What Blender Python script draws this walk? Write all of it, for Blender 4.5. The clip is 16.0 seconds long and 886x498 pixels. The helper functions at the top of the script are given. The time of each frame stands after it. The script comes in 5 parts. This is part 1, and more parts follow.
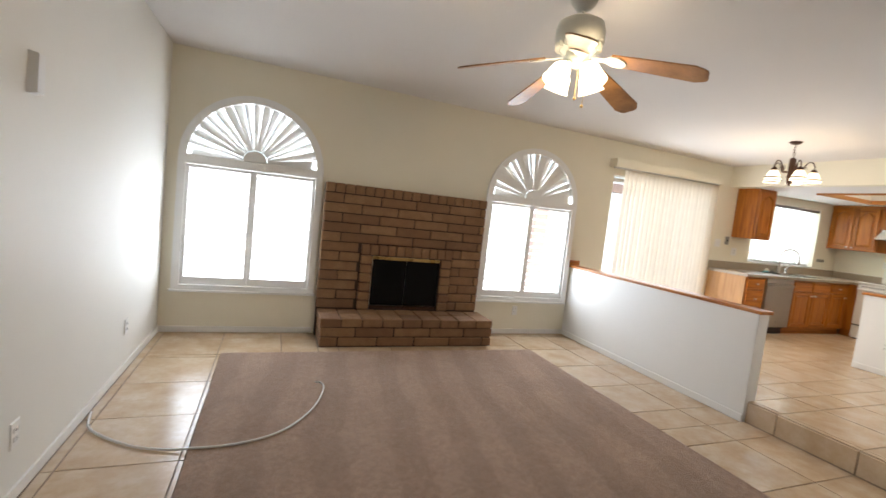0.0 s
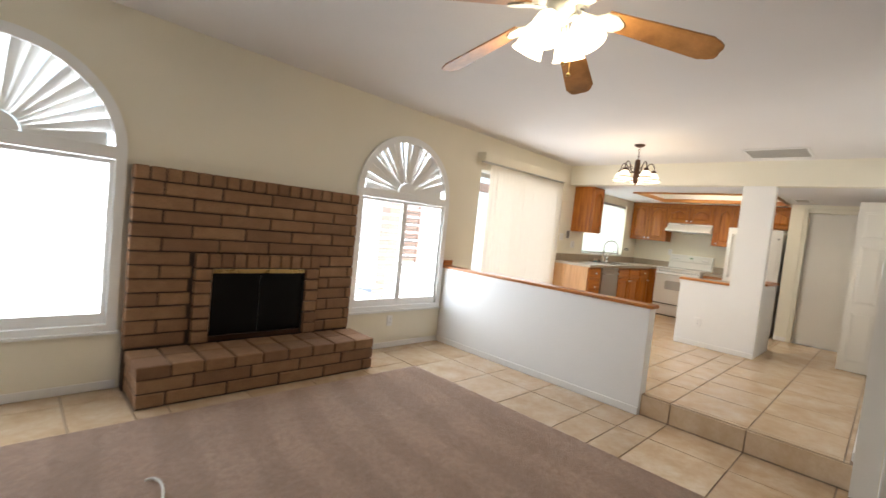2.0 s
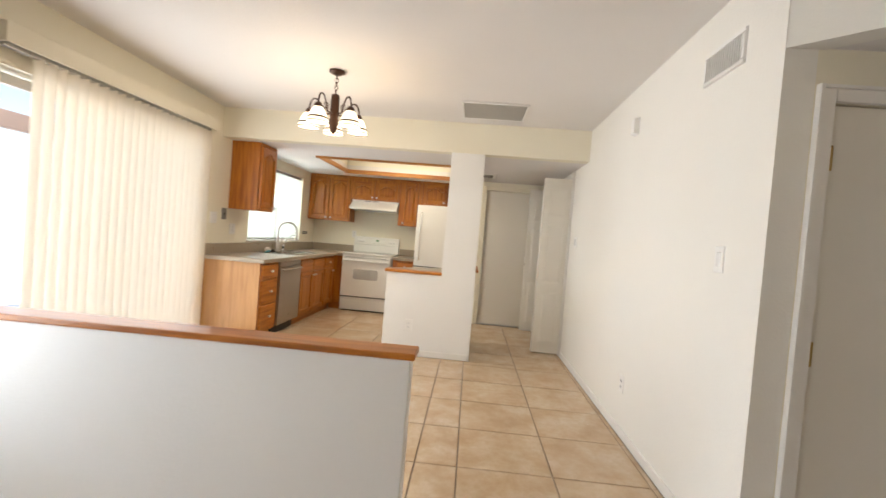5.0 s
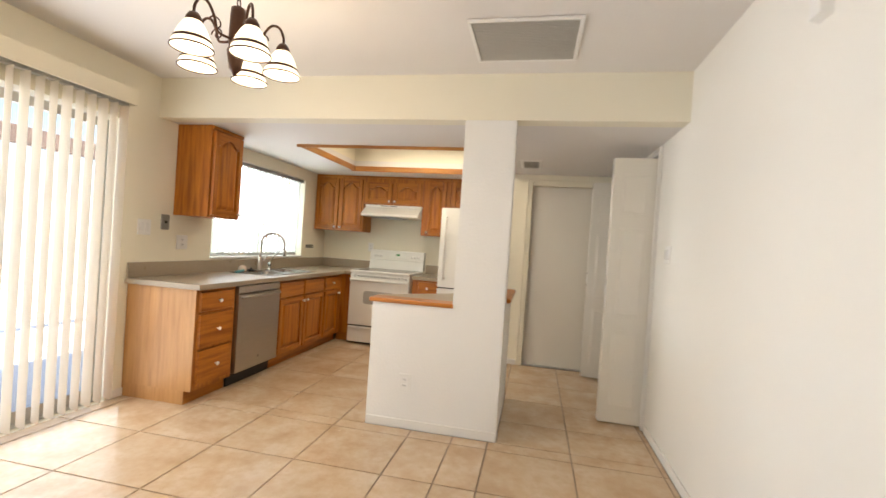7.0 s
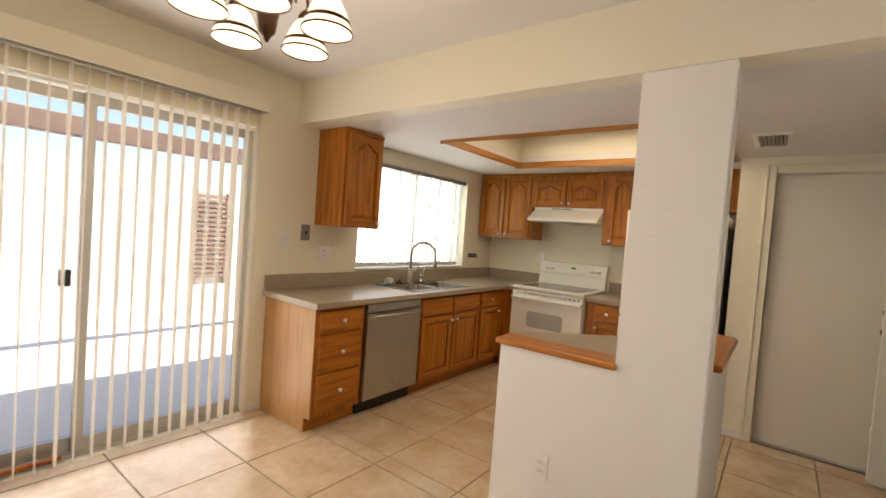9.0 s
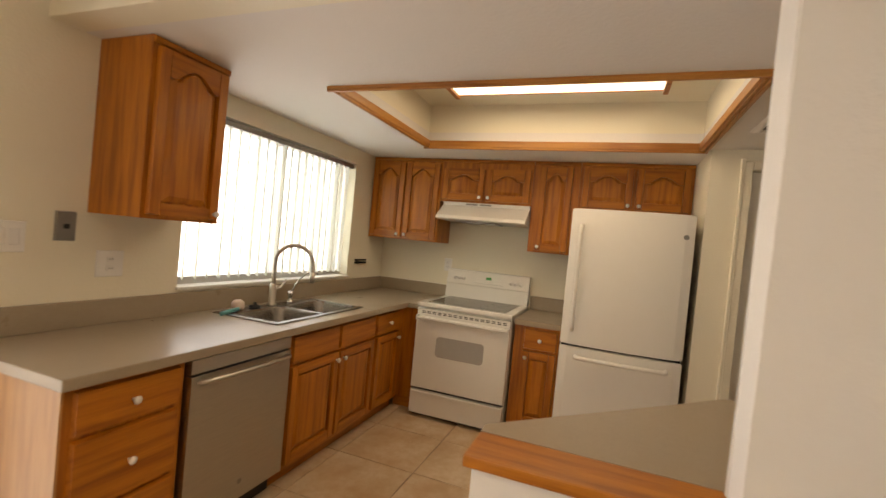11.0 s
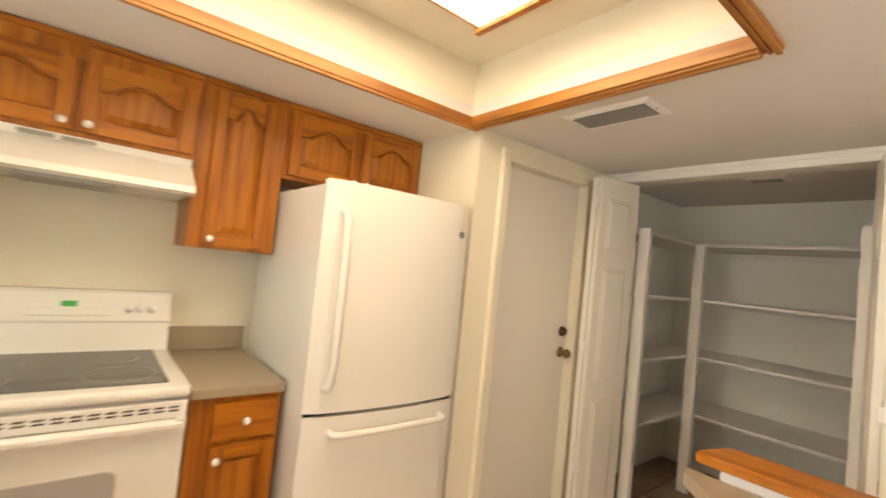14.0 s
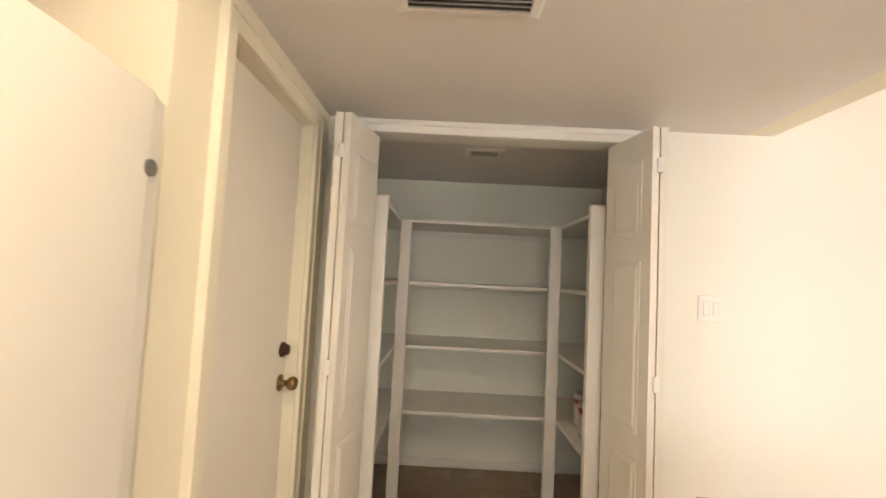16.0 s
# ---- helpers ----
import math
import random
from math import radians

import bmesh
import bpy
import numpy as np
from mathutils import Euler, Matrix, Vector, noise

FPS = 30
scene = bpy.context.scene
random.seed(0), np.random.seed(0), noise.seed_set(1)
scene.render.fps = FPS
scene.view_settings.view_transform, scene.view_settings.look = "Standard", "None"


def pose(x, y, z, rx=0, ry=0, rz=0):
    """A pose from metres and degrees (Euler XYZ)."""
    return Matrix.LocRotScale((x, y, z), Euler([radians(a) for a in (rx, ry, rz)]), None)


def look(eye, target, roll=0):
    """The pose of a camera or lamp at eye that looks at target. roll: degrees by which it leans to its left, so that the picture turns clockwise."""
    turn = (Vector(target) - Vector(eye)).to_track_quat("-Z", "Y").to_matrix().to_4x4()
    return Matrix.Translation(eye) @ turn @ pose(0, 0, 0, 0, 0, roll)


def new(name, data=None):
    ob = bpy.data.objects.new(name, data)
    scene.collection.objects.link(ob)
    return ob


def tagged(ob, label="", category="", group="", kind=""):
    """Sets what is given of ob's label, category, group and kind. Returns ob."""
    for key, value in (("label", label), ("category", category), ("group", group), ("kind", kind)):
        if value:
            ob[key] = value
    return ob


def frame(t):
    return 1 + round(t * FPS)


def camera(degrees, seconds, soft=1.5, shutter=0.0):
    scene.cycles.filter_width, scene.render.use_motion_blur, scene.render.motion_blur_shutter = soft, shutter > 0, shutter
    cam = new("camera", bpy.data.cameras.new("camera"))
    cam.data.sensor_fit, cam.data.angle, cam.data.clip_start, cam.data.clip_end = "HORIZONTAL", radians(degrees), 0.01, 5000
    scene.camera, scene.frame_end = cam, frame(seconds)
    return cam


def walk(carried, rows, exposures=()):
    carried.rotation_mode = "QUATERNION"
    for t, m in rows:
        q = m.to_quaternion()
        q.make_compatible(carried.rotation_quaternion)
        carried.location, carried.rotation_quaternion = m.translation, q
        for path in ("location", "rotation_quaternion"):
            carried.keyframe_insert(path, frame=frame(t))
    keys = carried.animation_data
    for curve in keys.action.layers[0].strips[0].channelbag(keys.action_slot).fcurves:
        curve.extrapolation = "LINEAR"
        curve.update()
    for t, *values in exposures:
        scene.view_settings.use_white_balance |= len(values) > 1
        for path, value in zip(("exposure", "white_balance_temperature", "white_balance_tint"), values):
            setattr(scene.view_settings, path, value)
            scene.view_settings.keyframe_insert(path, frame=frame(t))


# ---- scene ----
cam = camera(89.9, 16.0, shutter=0.4)
PATH = [
    (0, (1.058, 1.863, 1.447), (1.78, 3.72, 1.282), 6.3),
    (0.5, (0.988, 1.965, 1.433), (1.904, 3.738, 1.292), 6.3),
    (1, (0.955, 2.162, 1.433), (2.012, 3.855, 1.301), 6.2),
    (1.5, (0.833, 2.447, 1.424), (2.054, 4.026, 1.297), 6.1),
    (2, (0.927, 2.861, 1.418), (2.33, 4.283, 1.314), 5.9),
    (2.5, (1.013, 3.198, 1.427), (2.622, 4.383, 1.349), 5.8),
    (3, (1.196, 3.564, 1.434), (3.0, 4.426, 1.372), 5.9),
    (3.5, (1.531, 3.829, 1.443), (3.448, 4.397, 1.39), 5.6),
    (4, (2.059, 3.996, 1.444), (4.031, 4.323, 1.394), 5.1),
    (4.5, (2.515, 4.032, 1.433), (4.503, 4.245, 1.371), 4.6),
    (5, (2.952, 4.024, 1.427), (4.947, 4.147, 1.375), 4.7),
    (5.2, (3.095, 4.022, 1.437), (5.093, 4.098, 1.389), 4.6),
    (7.5, (4.923, 3.75, 1.46), (6.79, 4.467, 1.44), 4.1),
    (8, (5.17, 3.775, 1.577), (6.822, 4.9, 1.516), 4.2),
    (8.2, (5.218, 3.73, 1.58), (6.8, 4.952, 1.504), 4.2),
    (10.3, (6.205, 4.155, 1.55), (7.903, 5.208, 1.496), 5.2),
    (10.5, (6.283, 4.272, 1.559), (8.04, 5.226, 1.507), 5.3),
    (11, (6.452, 4.6, 1.579), (8.325, 5.302, 1.543), 5.5),
    (11.5, (6.595, 4.875, 1.557), (8.53, 5.381, 1.535), 5.6),
    (12, (6.755, 5.111, 1.568), (8.72, 5.481, 1.544), 5.6),
    (12.5, (6.915, 5.384, 1.564), (8.913, 5.485, 1.551), 5.8),
    (13, (7.208, 5.535, 1.55), (9.191, 5.273, 1.558), 6.1),
    (13.5, (7.563, 5.576, 1.576), (9.411, 4.812, 1.614), 6.3),
    (14, (7.948, 5.56, 1.587), (9.509, 4.312, 1.664), 5.8),
    (14.5, (8.336, 5.462, 1.592), (9.49, 3.833, 1.707), 4.9),
    (15, (8.672, 5.38, 1.596), (9.413, 3.527, 1.731), 3.8),
    (15.5, (8.88, 5.214, 1.569), (9.206, 3.247, 1.719), 3.4),
    (16, (9.013, 4.955, 1.575), (9.034, 2.959, 1.699), 2.9),
]
EXPOSURES = [(0, 1.45, 6200, 10), (2.5, 1.47, 6250, 10), (5.2, 1.45, 6400, 10), (8.2, 1.34, 6800, 12), (10.3, 0.25, 7800, 16), (11, 0.78, 8000, 16), (11.5, 1.04, 8100, 16), (12.5, 1.34, 8100, 15), (13.5, 1.5, 7900, 15), (14.5, 1.92, 7500, 14), (16, 1.92, 7300, 14)]
walk(cam, [(t, look(eye, target, roll)) for t, eye, target, roll in PATH], EXPOSURES)

# ---- world, sun and daylight ----
world = bpy.data.worlds.new("sky")
scene.world = world
world.use_nodes = True
sky = world.node_tree.nodes.new("ShaderNodeTexSky")
sky.sky_type, sky.sun_disc = "NISHITA", False
sky.sun_elevation, sky.sun_rotation = radians(70), radians(185)
world.node_tree.nodes["Background"].inputs[1].default_value = 0.15
world.node_tree.links.new(sky.outputs[0], world.node_tree.nodes["Background"].inputs[0])
sun = new("sun", bpy.data.lights.new("sun", "SUN"))
sun.data.energy, sun.data.angle, sun.data.color = 5.0, radians(0.5), (1, 0.95, 0.86)
sun.matrix_world = look((4, -3, 30), (5, 8, 0))


def daylight(x0, x1, z0, z1, y, watts, color=(0.9, 0.95, 1.0)):
    """Sky light that enters at a window's opening."""
    lamp = new("window_daylight", bpy.data.lights.new("window_daylight", "AREA"))
    lamp.data.shape, lamp.data.size, lamp.data.size_y = "RECTANGLE", x1 - x0, z1 - z0
    lamp.data.energy, lamp.data.color = watts, color
    lamp.matrix_world = look(((x0 + x1) / 2, y, (z0 + z1) / 2), ((x0 + x1) / 2, y - 1, (z0 + z1) / 2))


def bulb(name, place, watts, color, size=0.04):
    lamp = new(name, bpy.data.lights.new(name, "POINT"))
    lamp.data.energy, lamp.data.color, lamp.data.shadow_soft_size = watts, color, size
    lamp.location = place


N = 6.73          # north wall's inner face
W = 0.09          # west wall
E = 10.42         # east wall behind the range
S = 2.905         # south wall of the dining room and kitchen
SX = 4.85         # step, half wall
HW = 4.72         # hall wall and the corner of the south wall
KF = 0.175        # upper floor
LOW = 2.305       # kitchen ceiling
HX = 7.52         # header, pillar and pony wall
FAN = (2.495, 3.915)
CHAND = (6.32, 5.15)
WARM = (1.0, 0.74, 0.45)

daylight(0.22, 1.48, 0.44, 2.3, N + 0.1, 24)
daylight(3.47, 4.71, 0.44, 2.3, N + 0.1, 26)
daylight(8.2, 9.78, 1.22, 2.15, N + 0.17, 9)
daylight(5.3, 7.2, 0.2, 2.2, N - 0.12, 9.5)
daylight(5.3, 7.2, 0.2, 2.2, N + 0.03, 6)
panel_lamp = new("ceiling_panel_lamp", bpy.data.lights.new("ceiling_panel_lamp", "AREA"))
panel_lamp.data.shape, panel_lamp.data.size, panel_lamp.data.size_y = "RECTANGLE", 0.8, 1.2
panel_lamp.data.energy, panel_lamp.data.color = 3.4, (1.0, 0.80, 0.55)
panel_lamp.location = (9.0, 5.0, 2.575)

# ---- materials ----
class Nodes:
    """A small builder of node materials."""

    def __init__(self, name, rough=0.6, metal=0.0):
        self.m = bpy.data.materials.new(name)
        self.m.use_nodes = True
        self.t = self.m.node_tree
        self.b = self.t.nodes["Principled BSDF"]
        self.b.inputs["Roughness"].default_value, self.b.inputs["Metallic"].default_value = rough, metal
        self.coord = None

    def node(self, kind, **values):
        n = self.t.nodes.new(kind)
        for key, v in values.items():
            n.inputs[key.replace("_", " ")].default_value = v
        return n

    def link(self, a, b):
        self.t.links.new(a, b)

    def place(self, scale=(1, 1, 1), world=True):
        if world:
            g = self.node("ShaderNodeNewGeometry").outputs["Position"]
        else:
            g = self.node("ShaderNodeTexCoord").outputs["Object"]
        mp = self.node("ShaderNodeMapping")
        mp.inputs["Scale"].default_value = scale
        self.link(g, mp.inputs[0])
        return mp.outputs[0]

    def noise(self, at, scale, detail=4.0, rough=0.55):
        n = self.node("ShaderNodeTexNoise", Scale=scale, Detail=detail, Roughness=rough)
        self.link(at, n.inputs["Vector"])
        return n.outputs["Fac"]

    def ramp(self, fac, *stops):
        r = self.node("ShaderNodeValToRGB")
        while len(r.color_ramp.elements) < len(stops):
            r.color_ramp.elements.new(0.5)
        for e, (p, c) in zip(r.color_ramp.elements, stops):
            e.position, e.color = p, (*c, 1)
        self.link(fac, r.inputs[0])
        return r.outputs[0]

    def mix(self, fac, a, b, blend="MIX"):
        n = self.t.nodes.new("ShaderNodeMix")
        n.data_type, n.blend_type = "RGBA", blend
        for sock, v in ((n.inputs[0], fac), (n.inputs[6], a), (n.inputs[7], b)):
            if isinstance(v, (int, float)):
                sock.default_value = v
            elif isinstance(v, tuple):
                sock.default_value = (*v, 1)
            else:
                self.link(v, sock)
        return n.outputs[2]

    def color(self, v):
        if isinstance(v, tuple):
            self.b.inputs["Base Color"].default_value = (*v, 1)
        else:
            self.link(v, self.b.inputs["Base Color"])
        return self

    def bump(self, fac, strength, distance):
        n = self.node("ShaderNodeBump", Strength=strength, Distance=distance)
        self.link(fac, n.inputs["Height"])
        self.link(n.outputs[0], self.b.inputs["Normal"])
        return self

    def roughness(self, fac, lo, hi):
        n = self.node("ShaderNodeMapRange", To_Min=lo, To_Max=hi)
        self.link(fac, n.inputs[0])
        self.link(n.outputs[0], self.b.inputs["Roughness"])
        return self


def paint(name, c, rough=0.6, grain=90, strength=0.25, dirt=0.05):
    k = Nodes(name, rough)
    at = k.place()
    k.color(k.mix(k.noise(at, 1.3, 5), tuple(v * (1 - dirt) for v in c), tuple(min(1, v * (1 + dirt * 0.4)) for v in c)))
    k.bump(k.noise(at, grain, 3), strength, 0.004)
    return k.m


def plain(name, c, rough=0.4, metal=0.0, wear=0.08):
    k = Nodes(name, rough, metal)
    f = k.noise(k.place(), 14, 4)
    k.color(k.mix(f, tuple(v * (1 - wear) for v in c), c)).roughness(f, max(0.03, rough - 0.06), rough + 0.08)
    return k.m


def oak(name, dark, mid, light, scale):
    k = Nodes(name, 0.34)
    info = k.node("ShaderNodeObjectInfo").outputs["Random"]
    at = k.place(scale)
    off = k.node("ShaderNodeVectorMath")
    off.operation = "ADD"
    k.link(at, off.inputs[0])
    sc = k.node("ShaderNodeMath")
    sc.operation = "MULTIPLY"
    sc.inputs[1].default_value = 17.0
    k.link(info, sc.inputs[0])
    k.link(sc.outputs[0], off.inputs[1])
    band = k.noise(off.outputs[0], 1.4, 3, 0.5)
    fine = k.noise(off.outputs[0], 7.0, 6, 0.75)
    base = k.ramp(band, (0.32, dark), (0.5, mid), (0.7, light))
    k.color(k.mix(k.ramp(fine, (0.38, (0, 0, 0)), (0.62, (1, 1, 1))), k.mix(0.2, base, tuple(v * 0.6 for v in dark)), base))
    k.bump(fine, 0.15, 0.002)
    k.roughness(fine, 0.42, 0.28)
    return k.m


wall_paint = paint("wall_paint", (0.82, 0.775, 0.64))
half_paint = paint("half_wall_paint", (0.82, 0.81, 0.785), 0.55, 70, 0.35)
white_paint = paint("white_wall_paint", (0.82, 0.80, 0.745))
ceiling_paint = paint("ceiling_paint", (0.76, 0.735, 0.71), 0.8, 60, 0.35)
trim_paint = paint("trim_paint", (0.82, 0.80, 0.76), 0.4, 30, 0.04)
door_paint = paint("door_paint", (0.80, 0.77, 0.70), 0.45, 40, 0.05)
pantry_paint = paint("pantry_paint", (0.87, 0.87, 0.79))
shutter_paint = paint("shutter_paint", (0.84, 0.84, 0.82), 0.38, 30, 0.03, 0.02)
G_OAK = ((0.29, 0.082, 0.007), (0.44, 0.145, 0.012), (0.53, 0.19, 0.018))
oak_upright = oak("oak_upright", *G_OAK, (22, 22, 1.6))
oak_along_x = oak("oak_along_x", *G_OAK, (1.6, 22, 22))
oak_along_y = oak("oak_along_y", *G_OAK, (22, 1.6, 22))
GOLD = ((0.30, 0.105, 0.018), (0.42, 0.175, 0.036), (0.50, 0.23, 0.055))
gold_along_x = oak("golden_oak_along_x", *GOLD, (1.6, 22, 22))
gold_along_y = oak("golden_oak_along_y", *GOLD, (22, 1.6, 22))
oak_pale = oak("oak_pale", (0.38, 0.18, 0.055), (0.47, 0.24, 0.08), (0.52, 0.28, 0.10), (14, 14, 1.1))
blade_wood = oak("fan_blade_wood", (0.20, 0.092, 0.026), (0.34, 0.165, 0.05), (0.43, 0.215, 0.072), (6, 6, 6))
enamel = plain("white_enamel", (0.80, 0.79, 0.75), 0.22, 0, 0.02)
fridge_white = plain("fridge_white", (0.80, 0.785, 0.74), 0.3, 0, 0.03)
enamel_grey = plain("oven_window", (0.42, 0.41, 0.39), 0.15)
cook_glass = plain("cooktop_glass", (0.035, 0.038, 0.036), 0.06)
black_plastic = plain("black_plastic", (0.012, 0.012, 0.013), 0.4)
soot = plain("soot_black", (0.006, 0.006, 0.006), 0.55)
dark_glass = plain("fire_glass", (0.005, 0.005, 0.005), 0.22)
dark_glass.node_tree.nodes["Principled BSDF"].inputs["Specular IOR Level"].default_value = 0.15
brass = plain("brass", (0.62, 0.43, 0.17), 0.28, 1.0, 0.3)
aged_brass = plain("aged_brass", (0.30, 0.20, 0.09), 0.35, 1.0, 0.4)
chrome = plain("chrome", (0.72, 0.72, 0.72), 0.12, 1.0)
nickel = plain("brushed_nickel", (0.50, 0.46, 0.40), 0.3, 1.0)
bronze = plain("oiled_bronze", (0.075, 0.036, 0.022), 0.35, 0.6, 0.4)
ceramic = plain("white_ceramic", (0.85, 0.84, 0.82), 0.15)
plate_white = plain("plate_white", (0.82, 0.81, 0.78), 0.35, 0, 0.03)
phone_metal = plain("grey_steel", (0.33, 0.32, 0.30), 0.4, 0.7)
alu = plain("aluminium", (0.55, 0.54, 0.52), 0.4, 0.9)
# dark colour that stands for the shade inside openings
grille_dark = plain("opening_shade", (0.06, 0.058, 0.055), 0.7)
vent_grey = plain("vent_grey", (0.5, 0.48, 0.44), 0.45)
fan_white = plain("fan_enamel", (0.60, 0.60, 0.54), 0.3, 0, 0.1)
cable_white = plain("cable_white", (0.78, 0.77, 0.74), 0.4)
paint_can = plain("tin", (0.62, 0.60, 0.57), 0.35, 0.6)
can_label = plain("can_label", (0.75, 0.70, 0.66), 0.5)
can_red = plain("can_red_band", (0.42, 0.05, 0.04), 0.5)
green_lcd = Nodes("green_display", 0.3).color((0.01, 0.05, 0.015))
green_lcd.b.inputs["Emission Color"].default_value, green_lcd.b.inputs["Emission Strength"].default_value = (0.03, 0.5, 0.1, 1), 0.2
green_lcd = green_lcd.m
teal = plain("teal_plastic", (0.10, 0.36, 0.38), 0.4)
sponge_pink = plain("scrubber", (0.72, 0.58, 0.48), 0.9)

k = Nodes("stainless", 0.3, 1.0)
at = k.place((4, 4, 160))
k.color(k.mix(k.noise(at, 3, 4), (0.40, 0.385, 0.36), (0.56, 0.54, 0.50))).roughness(k.noise(at, 5, 3), 0.26, 0.4)
stainless = k.m

# stainless again, with the bowls' dark reflections put into a darker base colour
k = Nodes("reflection_dark_steel", 0.22, 1.0)
at = k.place((30, 6, 30))
k.color(k.mix(k.noise(at, 3, 4), (0.25, 0.235, 0.215), (0.37, 0.35, 0.32))).roughness(k.noise(at, 5, 3), 0.18, 0.32)
reflection_dark_steel = k.m

k = Nodes("countertop", 0.3)
at = k.place()
k.color(k.mix(k.noise(at, 420, 2), k.mix(k.noise(at, 60, 4), (0.25, 0.195, 0.138), (0.33, 0.265, 0.19)), (0.40, 0.335, 0.25)))
k.roughness(k.noise(at, 8, 4), 0.24, 0.36)
counter_laminate = k.m

k = Nodes("carpet", 0.95)
at = k.place()
stripe = k.node("ShaderNodeTexWave", Scale=0.75, Distortion=4.5, Detail=2.5, Detail_Scale=0.8)
mp = k.node("ShaderNodeMapping")
mp.inputs["Rotation"].default_value = (0, 0, radians(8))
k.link(at, mp.inputs[0])
k.link(mp.outputs[0], stripe.inputs["Vector"])
tuft = k.noise(at, 190, 4, 0.75)
base = k.mix(tuft, (0.23, 0.13, 0.08), (0.62, 0.42, 0.295))
base = k.mix(k.ramp(stripe.outputs["Fac"], (0.3, (0, 0, 0)), (0.6, (0.5, 0.5, 0.5))), base, (0.58, 0.39, 0.275))
base = k.mix(k.ramp(k.noise(at, 2.2, 5), (0.35, (0, 0, 0)), (0.75, (0.35, 0.35, 0.35))), base, (0.23, 0.145, 0.095))
base = k.mix(k.ramp(k.noise(at, 34, 6, 0.75), (0.42, (0.4, 0.4, 0.4)), (0.6, (0, 0, 0))), base, (0.19, 0.115, 0.072))
k.color(base).bump(tuft, 0.9, 0.012)
k.b.inputs["Sheen Weight"].default_value = 0.25
carpet_mat = k.m


def tile_material(name, a, b, c, rough):
    k = Nodes(name, rough)
    at = k.place()
    rnd = k.node("ShaderNodeObjectInfo").outputs["Random"]
    off = k.node("ShaderNodeVectorMath")
    off.operation = "ADD"
    mul = k.node("ShaderNodeMath")
    mul.operation = "MULTIPLY"
    mul.inputs[1].default_value = 40
    k.link(rnd, mul.inputs[0])
    k.link(at, off.inputs[0])
    k.link(mul.outputs[0], off.inputs[1])
    f = k.noise(off.outputs[0], 4.2, 7, 0.62)
    g = k.noise(off.outputs[0], 21, 5, 0.6)
    col = k.ramp(f, (0.30, c), (0.47, b), (0.66, a))
    col = k.mix(k.ramp(g, (0.45, (0, 0, 0)), (0.75, (0.5, 0.5, 0.5))), col, c)
    col = k.mix(k.ramp(rnd, (0, (0, 0, 0)), (1, (0.25, 0.25, 0.25))), col, b)
    k.color(col).roughness(g, rough - 0.05, rough + 0.12).bump(g, 0.08, 0.002)
    return k.m


tile_mat = tile_material("floor_tile_glaze", (0.66, 0.53, 0.38), (0.58, 0.43, 0.28), (0.48, 0.33, 0.19), 0.2)
# the floor tile's pattern at about half its tone, and rougher
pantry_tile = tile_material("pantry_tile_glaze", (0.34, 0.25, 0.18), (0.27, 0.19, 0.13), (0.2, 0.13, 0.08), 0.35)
grout = paint("grout", (0.31, 0.235, 0.165), 0.9, 120, 0.4, 0.3)

k = Nodes("brick_clay", 0.85)
at = k.place()
rnd = k.node("ShaderNodeObjectInfo").outputs["Random"]
body_c = k.mix(k.noise(at, 9, 6), (0.19, 0.098, 0.046), (0.40, 0.23, 0.115))
body_c = k.mix(k.ramp(rnd, (0, (0, 0, 0)), (1, (0.6, 0.6, 0.6))), body_c, (0.15, 0.075, 0.041))
body_c = k.mix(k.ramp(k.noise(at, 120, 4), (0.5, (0, 0, 0)), (0.8, (0.6, 0.6, 0.6))), body_c, (0.12, 0.065, 0.04))
k.color(body_c).bump(k.noise(at, 70, 6), 0.7, 0.006)
brick_mat = k.m
mortar = paint("mortar", (0.06, 0.038, 0.025), 0.95, 150, 0.6, 0.3)

def vane_material(name, c, through_c):
    """Thin vinyl that lets daylight through."""
    k = Nodes(name, 0.5).color(c)
    tr = k.node("ShaderNodeBsdfTranslucent", Color=(*through_c, 1))
    mx = k.node("ShaderNodeMixShader", Fac=0.85)
    k.link(k.b.outputs[0], mx.inputs[1])
    k.link(tr.outputs[0], mx.inputs[2])
    k.link(mx.outputs[0], k.t.nodes["Material Output"].inputs[0])
    return k.m


vane_mat = vane_material("vinyl_vane", (0.84, 0.82, 0.77), (0.97, 0.93, 0.86))
vane_white = vane_material("white_vinyl_vane", (0.84, 0.85, 0.82), (0.94, 0.97, 0.92))

k = Nodes("window_glass", 0.0)
k.b.inputs["Transmission Weight"].default_value, k.b.inputs["IOR"].default_value = 1.0, 1.05
glass = k.m


def glow(name, c, strength):
    k = Nodes(name, 0.4).color((0.85, 0.83, 0.78))
    k.b.inputs["Emission Color"].default_value, k.b.inputs["Emission Strength"].default_value = (*c, 1), strength
    return k.m


shade_glow = glow("lit_frosted_glass", (1.0, 0.80, 0.52), 0.85)
fan_glow = glow("lit_fan_glass", (1.0, 0.86, 0.60), 1.6)
panel_glow = glow("lit_diffuser", (1.0, 0.90, 0.70), 1.3)

concrete = paint("patio_concrete", (0.80, 0.80, 0.79), 0.85, 40, 0.4, 0.2)
gravel = paint("yard_gravel", (0.60, 0.55, 0.48), 0.95, 25, 0.9, 0.3)
block_paint = paint("block_fence", (0.72, 0.70, 0.66), 0.9, 20, 0.5, 0.15)
beam_wood = paint("beam_brown", (0.34, 0.24, 0.19), 0.8, 40, 0.4, 0.3)
# brick lightened in its colour to look washed out by strong sun
sun_paled_brick = paint("sun_paled_brick", (0.60, 0.42, 0.33), 0.9, 60, 0.6, 0.25)
